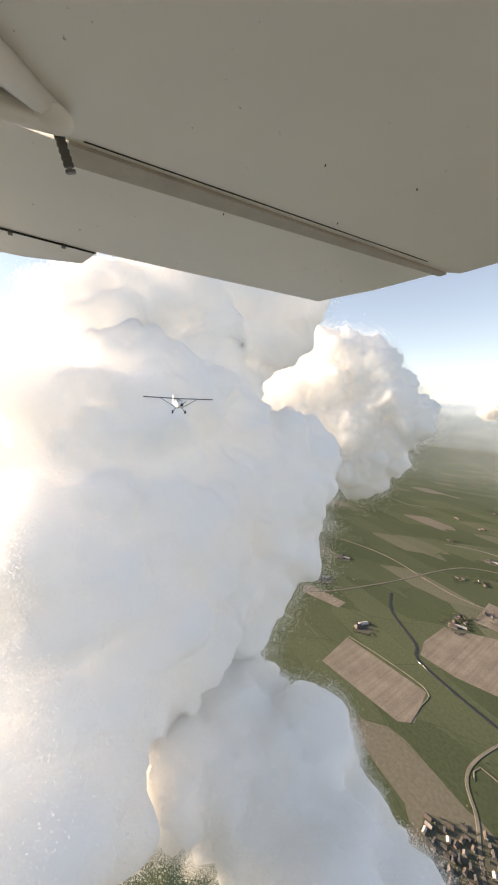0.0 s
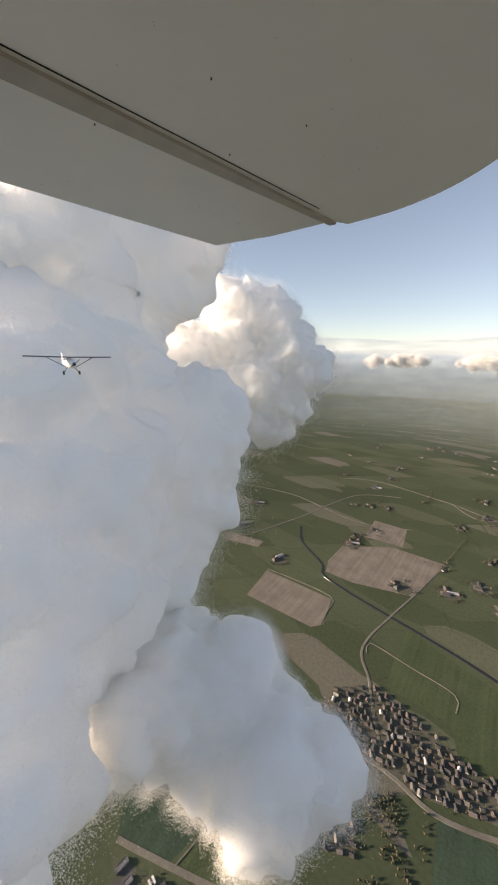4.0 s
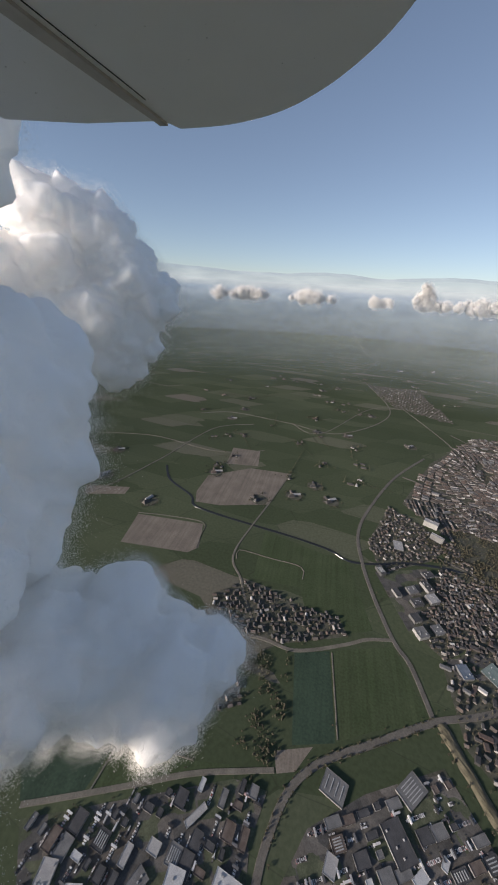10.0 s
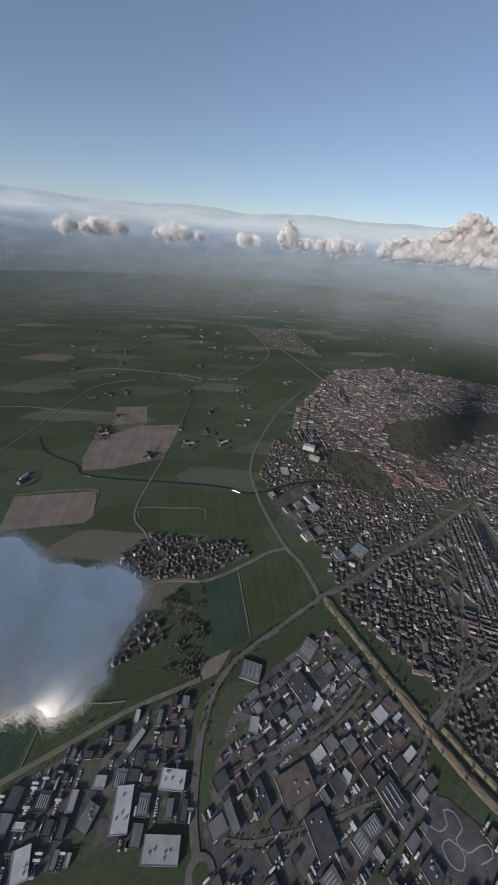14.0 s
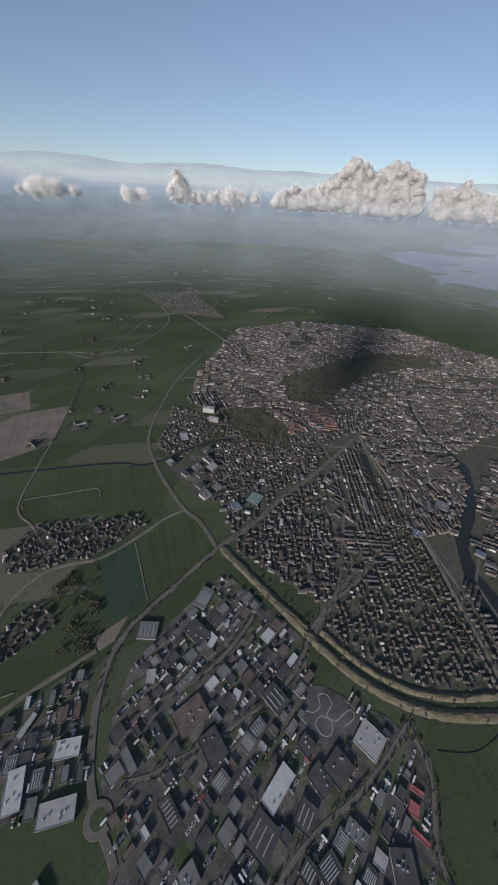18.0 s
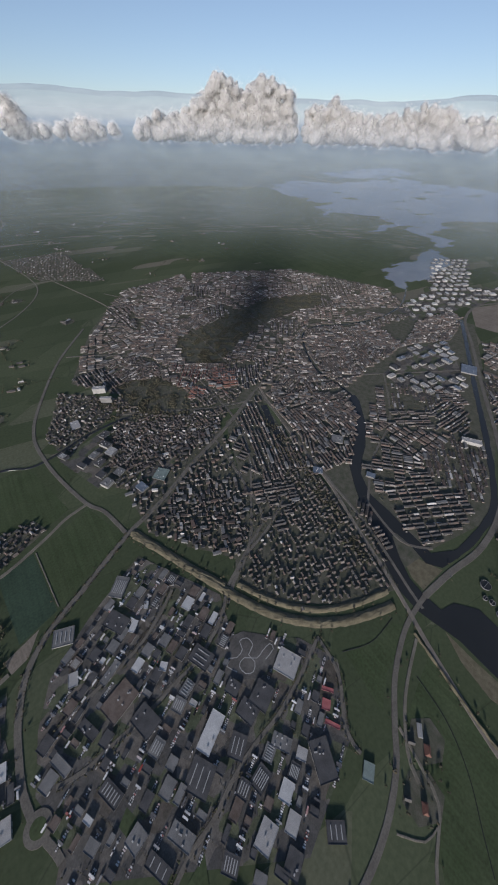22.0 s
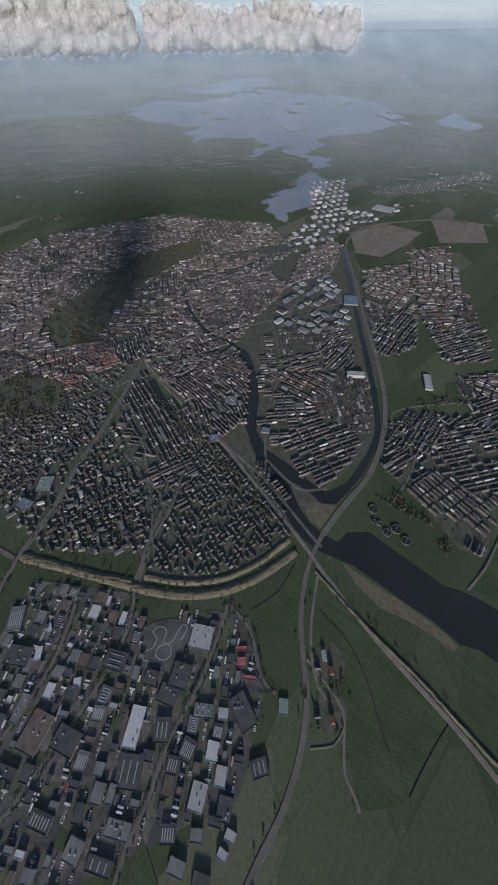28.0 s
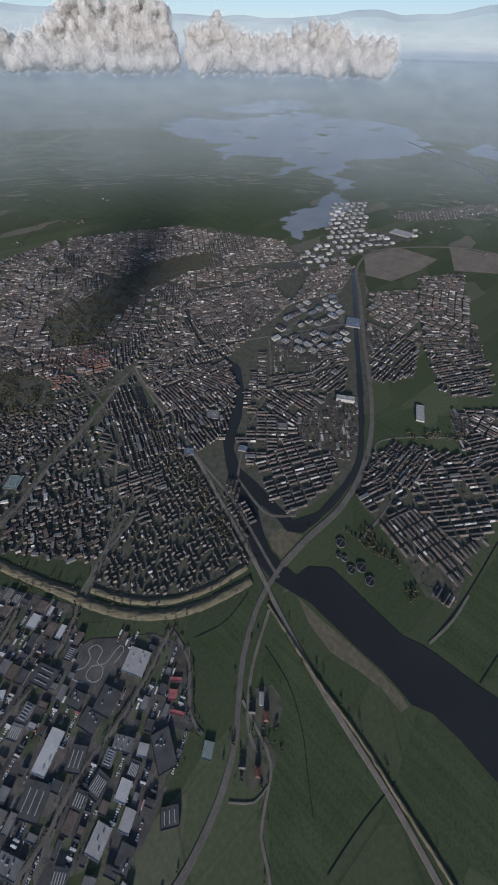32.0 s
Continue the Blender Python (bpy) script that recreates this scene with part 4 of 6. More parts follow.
                            if clear_of(px, py, 0):
                                CARS.append((px, py, radians(t) + (math.pi / 2 if rnd.random() < 0.7 else 0), rnd.random()))
            elif clear_of(x, y, 4):
                for i in range(rnd.randint(4, 12)):
                    CARS.append((x + (i - 5) * 2.7 * math.cos(radians(t)), y + (i - 5) * 2.7 * math.sin(radians(t)), radians(t), rnd.random()))
            if rnd.random() < 0.55:
                TREES.append((x + rnd.uniform(-16, 16), y + rnd.uniform(-13, 13), rnd.uniform(2.5, 6)))
            if rnd.random() < 0.4:
                for i in range(6):
                    TREES.append((x + 11 * math.cos(radians(turn)) + 3.2 * i * math.sin(radians(turn)), y + 11 * math.sin(radians(turn)) - 3.2 * i * math.cos(radians(turn)), rnd.uniform(2, 4.5)))
    if heap.v:
        heap.done({"old": "town_houses", "terrace": "terraced_houses", "terrace_red": "terraced_houses"}.get(kind, "houses"), [M_BRICK, M_ROOF_RED if kind in ("terrace_red", "far_village_red") else M_ROOF, HALL_ROOF["grey"]],
                  "rows of brick houses with tiled gable roofs", "houses")
    if small.v:
        small.done("garden_sheds", [M_BRICK, M_ROOF], "small dark garden sheds behind houses", "sheds")


CARS = []


def hall(colour, height, x, y, length, depth, turn, far=False):
    """A flat-roofed hall: clad walls, roof with a parapet, skylights, loading doors, roof boxes."""
    rnd = random.Random(int(x * 7 + y * 13))
    BLOCKED.append((x, y, (length + depth) / 4))
    top = new("industrial_hall")
    top.matrix_basis = Matrix.Translation(lay(x, y)) @ pose(0, 0, 0, 0, 0, turn)
    a, b, h = length / 2, depth / 2, height
    bm = bmesh.new()
    box(bm, -a, -b, -0.2, a, b, h - 0.4)
    part("wall", bm, M_HALL_WALL, top)
    bm = bmesh.new()
    box(bm, -a - 0.15, -b - 0.15, h - 0.4, a + 0.15, b + 0.15, h)
    for x0, y0, x1, y1 in ((-a - 0.15, -b - 0.15, a + 0.15, -b + 0.2), (-a - 0.15, b - 0.2, a + 0.15, b + 0.15), (-a - 0.15, -b + 0.2, -a + 0.2, b - 0.2), (a - 0.2, -b + 0.2, a + 0.15, b - 0.2)):
        box(bm, x0, y0, h, x1, y1, h + 0.5)
    part("roof", bm, HALL_ROOF[colour], top)
    tagged(top, {"red": "low shed with a faded red roof", "white": "clad industrial hall with a bright white flat roof", "pale": "clad industrial hall with a pale flat roof", "dark": "clad industrial hall with a dark bitumen roof",
                 "teal": "building with a pale teal roof", "blue": "large building with a bluish metal roof"}.get(colour, "clad industrial hall with a grey flat roof"), "industrial hall", "industrial halls", "thing")
    if far:
        return top
    if colour in ("dark", "grey", "brown") and length * depth > 220 and rnd.random() < 0.32:
        n, along = rnd.randint(3, 6), rnd.random() < 0.5
        for i in range(n):
            q = (i + 0.5) / n * 2 - 1
            bm = bmesh.new()
            if along:
                box(bm, q * a * 0.85 - 0.6, -b * 0.62, h + 0.02, q * a * 0.85 + 0.6, b * 0.62, h + 0.7)
            else:
                box(bm, -a * 0.62, q * b * 0.85 - 0.6, h + 0.02, a * 0.62, q * b * 0.85 + 0.6, h + 0.7)
            part("skylight", bm, M_SKYLIGHT, top, "white skylight strip")
    elif length * depth > 500 and colour != "red":
        for i in range(rnd.randint(2, 5)):
            px, py = rnd.uniform(-a * 0.7, a * 0.7), rnd.uniform(-b * 0.7, b * 0.7)
            bm = bmesh.new()
            box(bm, px - 1.2, py - 0.9, h + 0.01, px + 1.2, py + 0.9, h + 1.3)
            part("roof_unit", bm, M_STEEL, top)
    if rnd.random() < 0.6:
        for i in range(2):
            bm = bmesh.new()
            box(bm, -a * 0.5 + i * a * 0.6, -b - 0.12, 0, -a * 0.5 + i * a * 0.6 + 4, -b, min(4.2, h - 1))
            part("loading_door", bm, M_SKYLIGHT, top)
    return top


BLOCKED.append((298, 48, 34))
hall("pale", 4.0, 343, -3, 39, 40, 27)
hall("white", 4.5, 182, -1, 54, 23, 28)
hall("grey", 3.6, 266, -78, 19, 31, 32)
hall("pale", 3.1, 283, -107, 16, 16, 33)
hall("dark", 4.2, 305, -131, 30, 50, -22)
hall("dark", 3.6, 215, -90, 29, 22, 14)
hall("pale", 4.0, 187, -138, 32, 23, 23)
hall("red", 2.2, 348, -111, 6, 24, 31)
hall("red", 2.2, 358, -87, 15, 14, 37)
hall("red", 2.2, 375, -74, 6, 20, 39)
hall("dark", 3.6, 243, 26, 23, 23, 25)
hall("dark", 4.0, 277, -13, 38, 33, 23)
hall("dark", 4.0, 207, -40, 32, 25, 36)
hall("teal", 3.1, 352, -182, 22, 16, 32)
hall("grey", 3.6, 178, 72, 25, 17, 23)
hall("grey", 3.6, 156, 60, 21, 20, 31)
hall("dark", 3.6, 142, -35, 40, 38, 32)
hall("dark", 3.6, 202, -178, 27, 21, 26)
hall("grey", 3.6, 146, 307, 43, 28, 45)
hall("grey", 3.1, 115, 4, 17, 15, 28)
hall("white", 4.0, -107, 147, 23, 37, 80)
hall("white", 4.5, -175, 124, 47, 24, 88)
hall("pale", 4.0, -117, 82, 26, 49, 83)
hall("pale", 4.0, -133, 17, 10, 24, 29)
hall("grey", 3.6, 27, 279, 31, 37, 69)
hall("pale", 3.1, 23, 200, 22, 16, 74)
hall("grey", 3.6, 79, 172, 40, 13, 25)
hall("white", 2.7, 159, 125, 14, 13, 45)
hall("pale", 3.6, -169, 197, 34, 9, 51)
hall("pale", 3.1, -213, 155, 14, 17, 82)
hall("grey", 3.1, -221, 121, 29, 19, 62)
hall("pale", 4.0, -336, 96, 33, 21, 97)
hall("white", 4.0, -292, 88, 30, 21, 103)
hall("white", 3.1, 141, 219, 22, 12, 43)
hall("white", 2.7, 177, 241, 14, 8, 60)
hall("pale", 19.2, 339, 1013, 43, 18, 153)
hall("pale", 19.2, 340, 942, 38, 10, 146)
hall("teal", 3.6, 351, 536, 38, 35, 39)
hall("pale", 3.1, 216, 880, 26, 39, 178)
hall("grey", 5.0, 856, 347, 32, 35, 38)
hall("blue", 6.0, 824, 192, 16, 24, 30)
hall("pale", 11.2, 1187, 94, 18, 57, 32)
hall("pale", 5.0, 1294, -104, 69, 23, 25)
hall("blue", 5.0, 1595, 314, 66, 57, 27)
hall("blue", 4.0, 716, 292, 22, 26, 46)
hall("pale", 5.6, 2657, 630, 77, 120, 1)
hall("pale", 3.8, 187, -201, 15, 12, -76)
hall("pale", 3.8, 167, -203, 14, 11, -81)
hall("dark", 3.8, 184, -175, 19, 10, -64)
hall("dark", 3.8, 103, 74, 42, 32, -73)
hall("dark", 3.8, 245, -15, 33, 27, -71)
hall("grey", 3.8, 42, -34, 22, 24, -72)
hall("dark", 3.8, 56, -74, 36, 16, -65)
hall("grey", 3.8, -9, -5, 17, 15, -60)
hall("dark", 3.8, 29, 28, 35, 19, -68)
hall("dark", 3.8, 24, 118, 35, 15, -67)
hall("grey", 3.8, -22, 102, 34, 13, -67)
hall("dark", 3.8, 134, -129, 22, 20, -53)
hall("grey", 3.8, 158, -162, 17, 14, -57)
hall("dark", 3.8, 268, -193, 26, 22, -37)
hall("grey", 3.8, 93, -69, 36, 19, -63)
hall("dark", 3.8, 221, 97, 40, 30, -66)
hall("brown", 3.8, 78, 124, 37, 53, -72)
hall("dark", 3.8, 117, 245, 45, 31, -60)
hall("grey", 3.8, 120, -160, 23, 16, -69)
hall("dark", 3.8, 131, -195, 23, 17, -66)
BLOCKED.append((38, -12, 14))
BLOCKED.append((86, -122, 20))
district("villa", 73, (389, 230), (728, 460), (708, 287), (680, 85), (628, -46), (502, 7), (412, 75), (348, 167))
district("terrace", 68, (618, 619), (789, 662), (709, 311), (516, 202), (473, 282))
district("mixed", 72, (446, 677), (596, 623), (502, 321), (380, 215), (251, 388), (250, 527))
district("terrace", 4, (269, 1123), (453, 1501), (766, 1898), (1190, 1960), (996, 1423), (824, 819), (621, 784), (410, 930))
district("terrace_red", 139, (626, 1046), (803, 859), (744, 730), (553, 805))
district("terrace", 151, (855, 1836), (1108, 1805), (1211, 1661), (1028, 858), (787, 721), (657, 1059), (517, 1194))
district("terrace", 143, (1230, 1941), (1810, 1656), (2061, 1086), (1936, 820), (1551, 1074), (1139, 1344), (1143, 1756))
district("old", 156, (1028, 858), (1278, 971), (1615, 778), (1556, 586), (1251, 552), (1095, 517), (856, 627), (814, 736))
district("terrace", -49, (1001, 341), (1236, 75), (1052, -29), (896, -51), (810, -41), (753, -23), (777, 76), (789, 160), (822, 210), (906, 261))
district("terrace", -49, (1215, 461), (1450, 268), (1230, 109), (1002, 347))
district("terrace", -49, (1878, 394), (2046, 252), (1761, 103), (1440, -15), (1322, 71), (1508, 205))
district("terrace", -49, (2197, 305), (2373, 161), (1946, -35), (1619, -212), (1518, -235), (1426, -127), (1654, 46))
district("terrace", -20, (935, -95), (1136, -91), (1193, -215), (1257, -315), (1141, -396), (955, -381), (824, -391), (807, -340), (878, -215), (901, -130))
district("terrace", -49, (1360, -169), (1485, -268), (1563, -391), (1249, -442), (1209, -346), (1246, -243))
# trees fill the dark patches, in part standing in for cloud shadow
district("woods", 0, (744, 1221), (1063, 1290), (1364, 1349), (1701, 1244), (1571, 1117), (1231, 1136), (910, 1014), (805, 919), (683, 1004))
district("woods", 0, (400, 1024), (550, 983), (600, 829), (538, 718), (426, 797), (388, 937))
district("halls_white", 146, (2843, 1240), (3061, 1086), (2507, 793), (2785, 602), (2663, 538), (2088, 669), (1811, 710), (1864, 861), (2224, 884))
district("halls", 174, (1290, 499), (1571, 565), (1751, 494), (1471, 250), (1240, 319))
district("village", 18, (-274, 558), (-199, 620), (-72, 590), (37, 577), (57, 538), (-85, 482), (-177, 478), (-252, 496))
district("village", 24, (-284, 302), (-243, 366), (-173, 415), (-140, 348), (-220, 309))
district("halls", 27, (135, 752), (282, 806), (280, 600), (196, 584))
district("halls", 17, (259, 544), (422, 597), (403, 551), (278, 501))
district("mixed", 149, (303, 455), (457, 480), (472, 354), (478, 241), (377, 227), (306, 303))
district("far_village", 119, (289, 2826), (665, 2851), (739, 2084), (406, 2313))
district("village", 90, (245, 760), (410, 790), (621, 784), (805, 751), (520, 576), (394, 577), (259, 582))
district("old", 81, (833, 659), (1068, 497), (998, 385), (814, 253), (701, 299), (767, 515))
district("far_village", 147, (2918, 850), (3513, 548), (3819, 352), (3716, 252), (3173, 482), (2875, 713))
district("terrace", 139, (1211, 1661), (1139, 1344), (1551, 1074), (1866, 743), (1615, 778), (1278, 971), (1043, 873))
district("old", 163, (1556, 586), (1761, 499), (2049, 579), (2075, 663), (1808, 693))
district("village", 155, (514, 1187), (653, 1053), (553, 805), (444, 759), (342, 860))
district("village", 14, (323, 825), (449, 738), (622, 668), (435, 674), (259, 540), (201, 593))
district("old", 71, (727, 166), (739, 134), (663, -13), (634, 1))
district("village", 167, (1049, -55), (1183, -182), (1077, -243), (982, -167), (963, -97))
district("village", 32, (127, 874), (217, 1086), (389, 933), (302, 842), (151, 749))
district("woods", 0, (735, 558), (748, 498), (656, 113), (625, 26), (602, 44), (609, 149), (637, 286), (671, 446))
district("woods", 0, (1194, -105), (1312, -223), (1293, -260), (1178, -144))
district("woods", 0, (-167, 448), (-67, 467), (-51, 331), (-78, 274), (-137, 287), (-128, 345))
district("woods", 0, (844, -114), (858, -167), (835, -283), (796, -332), (771, -320), (804, -259), (812, -186), (810, -146))
district("woods", 0, (313, 986), (389, 933), (540, 799), (466, 719), (387, 779), (302, 842))
# trees on a dark patch, in part standing in for cloud shadow
district("woods", 0, (702, 1055), (950, 1107), (898, 907), (758, 866))
district("industry", 27, (-61, 89), (-42, 165), (-10, 226), (74, 284), (205, 350), (309, 171), (288, 93), (389, 14), (423, -54), (359, -141), (223, -188), (-58, -10), (-38, 25))
district("industry", 82, (-409, 130), (-126, 249), (-73, 249), (-87, 190), (-79, 111), (-347, 64))
sheet("lawn", [(42, 2), (50, -18), (32, -27), (26, -9)], M_MEADOW, 0.2 + next_layer(), "small green lawn between halls", "grass")
sheet("lawn", [(111, -100), (93, -152), (56, -116)], M_MEADOW, 0.2 + next_layer(), "three-cornered green lawn beside a road", "grass")
sheet("track_yard", [(242, 55), (275, 97), (308, 87), (355, 41), (335, 14), (291, 8), (255, 30)], M_YARD_PLAIN, 0.2 + next_layer(), "dark paved yard inside the track", "paving")
ribbon("kart_track", [(262, 40), (252, 57), (261, 66), (274, 58), (290, 63), (293, 77), (308, 73), (310, 57), (294, 49), (297, 34), (286, 23), (273, 29), (270, 45), (285, 50), (303, 36), (320, 39), (337, 40), (337, 29), (315, 25)], 1.3, HALL_ROOF["pale"], 0.26 + next_layer(), "narrow pale winding track", "track", False)

# ---- farms ----


def farm(x, y, turn, big=1.0):
    rnd = random.Random(int(x + 3 * y))
    far = math.hypot(x, y) > 1500
    for k, (px, py, length, depth, wall, rise) in enumerate(((0, 0, 24, 15, 3, 7), (22, 9, 30, 12, 3.5, 3), (4, 24, 18, 9, 3, 3.2))):
        if rnd.random() < 0.2 and k:
            continue
        t = radians(turn)
        heap = Heap()
        cx, cy = x + px * math.cos(t) - py * math.sin(t), y + px * math.sin(t) + py * math.cos(t)
        top = new("farmhouse" if k == 0 else "barn")
        top.matrix_basis = Matrix.Translation(lay(cx, cy)) @ pose(0, 0, 0, 0, 0, turn + 90 * (k == 2))
        bm = bmesh.new()
        a, b = length / 2 * big, depth / 2 * big
        box(bm, -a, -b, -0.2, a, b, wall)
        part("wall", bm, M_BRICK_ONE, top)
        bm = bmesh.new()
        hip = a * (0.55 if k == 0 else 0.98)
        low = [bm.verts.new(p) for p in ((-a - 0.4, -b - 0.5, wall - 0.3), (a + 0.4, -b - 0.5, wall - 0.3), (a + 0.4, b + 0.5, wall - 0.3), (-a - 0.4, b + 0.5, wall - 0.3))]
        top2 = [bm.verts.new((-hip, 0, wall + rise)), bm.verts.new((hip, 0, wall + rise))]
        for q in ((low[0], low[1], top2[1], top2[0]), (low[1], low[2], top2[1]), (low[2], low[3], top2[0], top2[1]), (low[3], low[0], top2[0])):
            bm.faces.new(q)
        bm.faces.new(low[::-1])
        part("roof", bm, M_ROOF_RED if k == 0 and big < 0.95 else (HALL_ROOF["pale"] if k == 1 else M_ROOF_ONE), top)
        tagged(top, "farmhouse under a tall hipped tiled roof" if k == 0 else "long low farm barn beside trees", "farm building", "farm buildings", "thing")
    sheet("farmyard", [(x + 34 * math.cos(a) + 8, y + 30 * math.sin(a) + 8) for a in (0.4, 1.4, 2.6, 3.6, 4.7, 5.6)], M_GARDEN, 0.1 + next_layer(), "farmyard with worn paving", "paving", None) if math.hypot(x, y) < 2700 else None
    for i in range(16 if far else (34 if big > 0.95 else 9)):
        a, r = rnd.uniform(0, 6.3), rnd.uniform(26, 44)
        TREES.append((x + 8 + r * math.cos(a), y + 8 + r * math.sin(a), rnd.uniform(5, 11)))


for fx, fy, ft in ((-135, 1037, 20), (1, 1043, 35), (-253, 972, 60), (-464, 1102, 25), (-621, 842, 70), (-448, 2780, 20), (-538, 1867, 30), (-574, 1695, 10), (-80, 2494, 50), (235, 2050, 15), (390, 1649, 40), (79, 1676, 20), (-866, 939, 65), (-941, 1140, 30), (-62, 1129, 10), (630, 3537, 0), (-407, 2702, 20), (-81, 1671, 15)):
    farm(fx, fy, ft)
farm(388, -255, 40, 0.55)
farm(446, -222, 40, 0.6)



def far_farmsteads():
    """Small farms with their trees and hedges, scattered over the far meadows."""
    rnd = random.Random(77)
    heap = Heap()
    for k in range(190):
        a, r = radians(rnd.uniform(-12, 118)), rnd.uniform(1150, 3900)
        x, y = MIDDLE[0] + r * math.cos(a), MIDDLE[1] + r * math.sin(a)
        if (200 < x < 2700 and -500 < y < 2050 and (x < 2100 or y < 1300)) or (x > 2000 and y > 900 and x < 7000):
            continue
        t = rnd.uniform(0, 3.14)
        for i in range(rnd.randint(1, 4)):
            heap.gable(x + rnd.uniform(-26, 26), y + rnd.uniform(-26, 26), rnd.uniform(10, 24), rnd.uniform(7, 11), 3.0, rnd.uniform(2.5, 4), t + (math.pi / 2 if rnd.random() < 0.3 else 0))
        for i in range(rnd.randint(6, 16)):
            TREES.append((x + rnd.gauss(0, 24), y + rnd.gauss(0, 24), rnd.uniform(9, 16)))
        if rnd.random() < 0.5:
            d, n = rnd.uniform(0, 6.28), rnd.randint(8, 26)
            for i in range(n):
                TREES.append((x + i * 11 * math.cos(d) + rnd.uniform(-2, 2), y + i * 11 * math.sin(d) + rnd.uniform(-2, 2), rnd.uniform(6, 12)))
    heap.done("far_farms", [M_BRICK, M_ROOF, HALL_ROOF["grey"]], "scattered farm roofs among far meadows", "farms")


far_farmsteads()

# avenues between the halls
avenue = random.Random(12)
for pts in ([(-34, 82), (5, 75), (49, 78), (107, 81), (165, 91), (207, 96), (253, 113), (295, 138), (329, 175)], [(57, -104), (97, -89), (138, -82), (177, -67), (229, -55), (280, -50), (328, -38), (377, -22), (417, -7)], [(-24, 143), (30, 159), (87, 168), (141, 183), (190, 208), (233, 238)], [(-65, 197), (-42, 256), (4, 303), (92, 352), (209, 416)], [(419, -5), (407, -71), (362, -127), (359, -162)]):
    line = smooth_line(pts, 4.5)
    for p, q in zip(line, line[1:]):
        n = Vector((p.y - q.y, q.x - p.x)).normalized()
        for side in (-1, 1):
            if avenue.random() < 0.7:
                TREES.append((p.x + n.x * side * 5.5 + avenue.uniform(-1, 1), p.y + n.y * side * 5.5 + avenue.uniform(-1, 1), avenue.uniform(4.5, 8)))

# ---- trees ----


def tree_parts(rnd, size):
    """Trunk with limbs, and a crown of many small clumps."""
    trunk, crown = bmesh.new(), bmesh.new()
    bmesh.ops.create_cone(trunk, cap_ends=True, segments=6, radius1=0.035 * size, radius2=0.015 * size, depth=0.5 * size, matrix=Matrix.Translation((0, 0, 0.25 * size)))
    for i in range(16):
        a, r, z = rnd.uniform(0, 6.3), 0.30 * size * math.sqrt(rnd.random()), size * rnd.uniform(0.38, 0.95)
        r *= 1.15 - abs(z / size - 0.6)
        place = Matrix.Translation((r * math.cos(a), r * math.sin(a), z)) @ pose(0, 0, 0, rnd.uniform(0, 360), rnd.uniform(0, 360), 0)
        bmesh.ops.create_icosphere(crown, subdivisions=1, radius=size * rnd.uniform(0.08, 0.15), matrix=place @ Matrix.Diagonal((1, rnd.uniform(0.6, 1.2), rnd.uniform(0.5, 1.0), 1)))
        if i < 5:
            d = Vector((r * math.cos(a), r * math.sin(a), z - 0.35 * size))
            bmesh.ops.create_cone(trunk, cap_ends=False, segments=4, radius1=0.012 * size, radius2=0.004 * size, depth=d.length,
                                  matrix=Matrix.Translation(Vector((0, 0, 0.35 * size)) + d / 2) @ d.to_track_quat("Z", "Y").to_matrix().to_4x4())
    for v in crown.verts:
        v.co += Vector(noise.noise_vector(v.co * (9.0 / size))) * size * 0.04
    return trunk, crown


trnd = random.Random(5)
TREE_KINDS = []
for i in range(4):
    top = new("bare_tree")
    trunk, crown = tree_parts(trnd, 5.6 + 0.6 * i)
    part("trunk", trunk, M_BARK, top)
    part("crown", crown, M_CROWN, top)
    tagged(top, "leafless olive-brown tree with a ragged crown", "tree", "trees along roads and banks", "thing")
    top.matrix_basis = pose(404 + 9 * i, -240 - 4 * i, 0)
    TREE_KINDS.append(top)
one = 0
for pts, w in LINES[:14]:
    d = 0.0
    if w < 2:
        continue
    for p, q in zip(pts, pts[1:]):
        d += math.hypot(q[0] - p[0], q[1] - p[1])
        if d > 17:
            d = 0.0
            if math.hypot(p[0] - 250, p[1] - 50) < 560 and one < 280 and trnd.random() < 0.8:
                n = Vector((p[1] - q[1], q[0] - p[0])).normalized() * (w + 6) * trnd.choice((-1, 1))
                x, y = p[0] + n.x, p[1] + n.y
                if free(x, y, 1) and clear_of(x, y, 3):
                    copy_thing(TREE_KINDS[one % 4], pose(x, y, 0, 0, 0, trnd.uniform(0, 360)))
                    one += 1
ICO = bmesh.new()
bmesh.ops.create_icosphere(ICO, subdivisions=1, radius=1.0)
ICO_V = np.array([v.co[:] for v in ICO.verts])
ICO_F = np.array([[v.index for v in f.verts] for f in ICO.faces])
ICO.free()
OCT_V = np.array(((1, 0, 0), (0, 1, 0), (-1, 0, 0), (0, -1, 0), (0, 0, 1), (0, 0, -1))) * 1.15
OCT_F = np.array(((0, 1, 4), (1, 2, 4), (2, 3, 4), (3, 0, 4), (1, 0, 5), (2, 1, 5), (3, 2, 5), (0, 3, 5)))


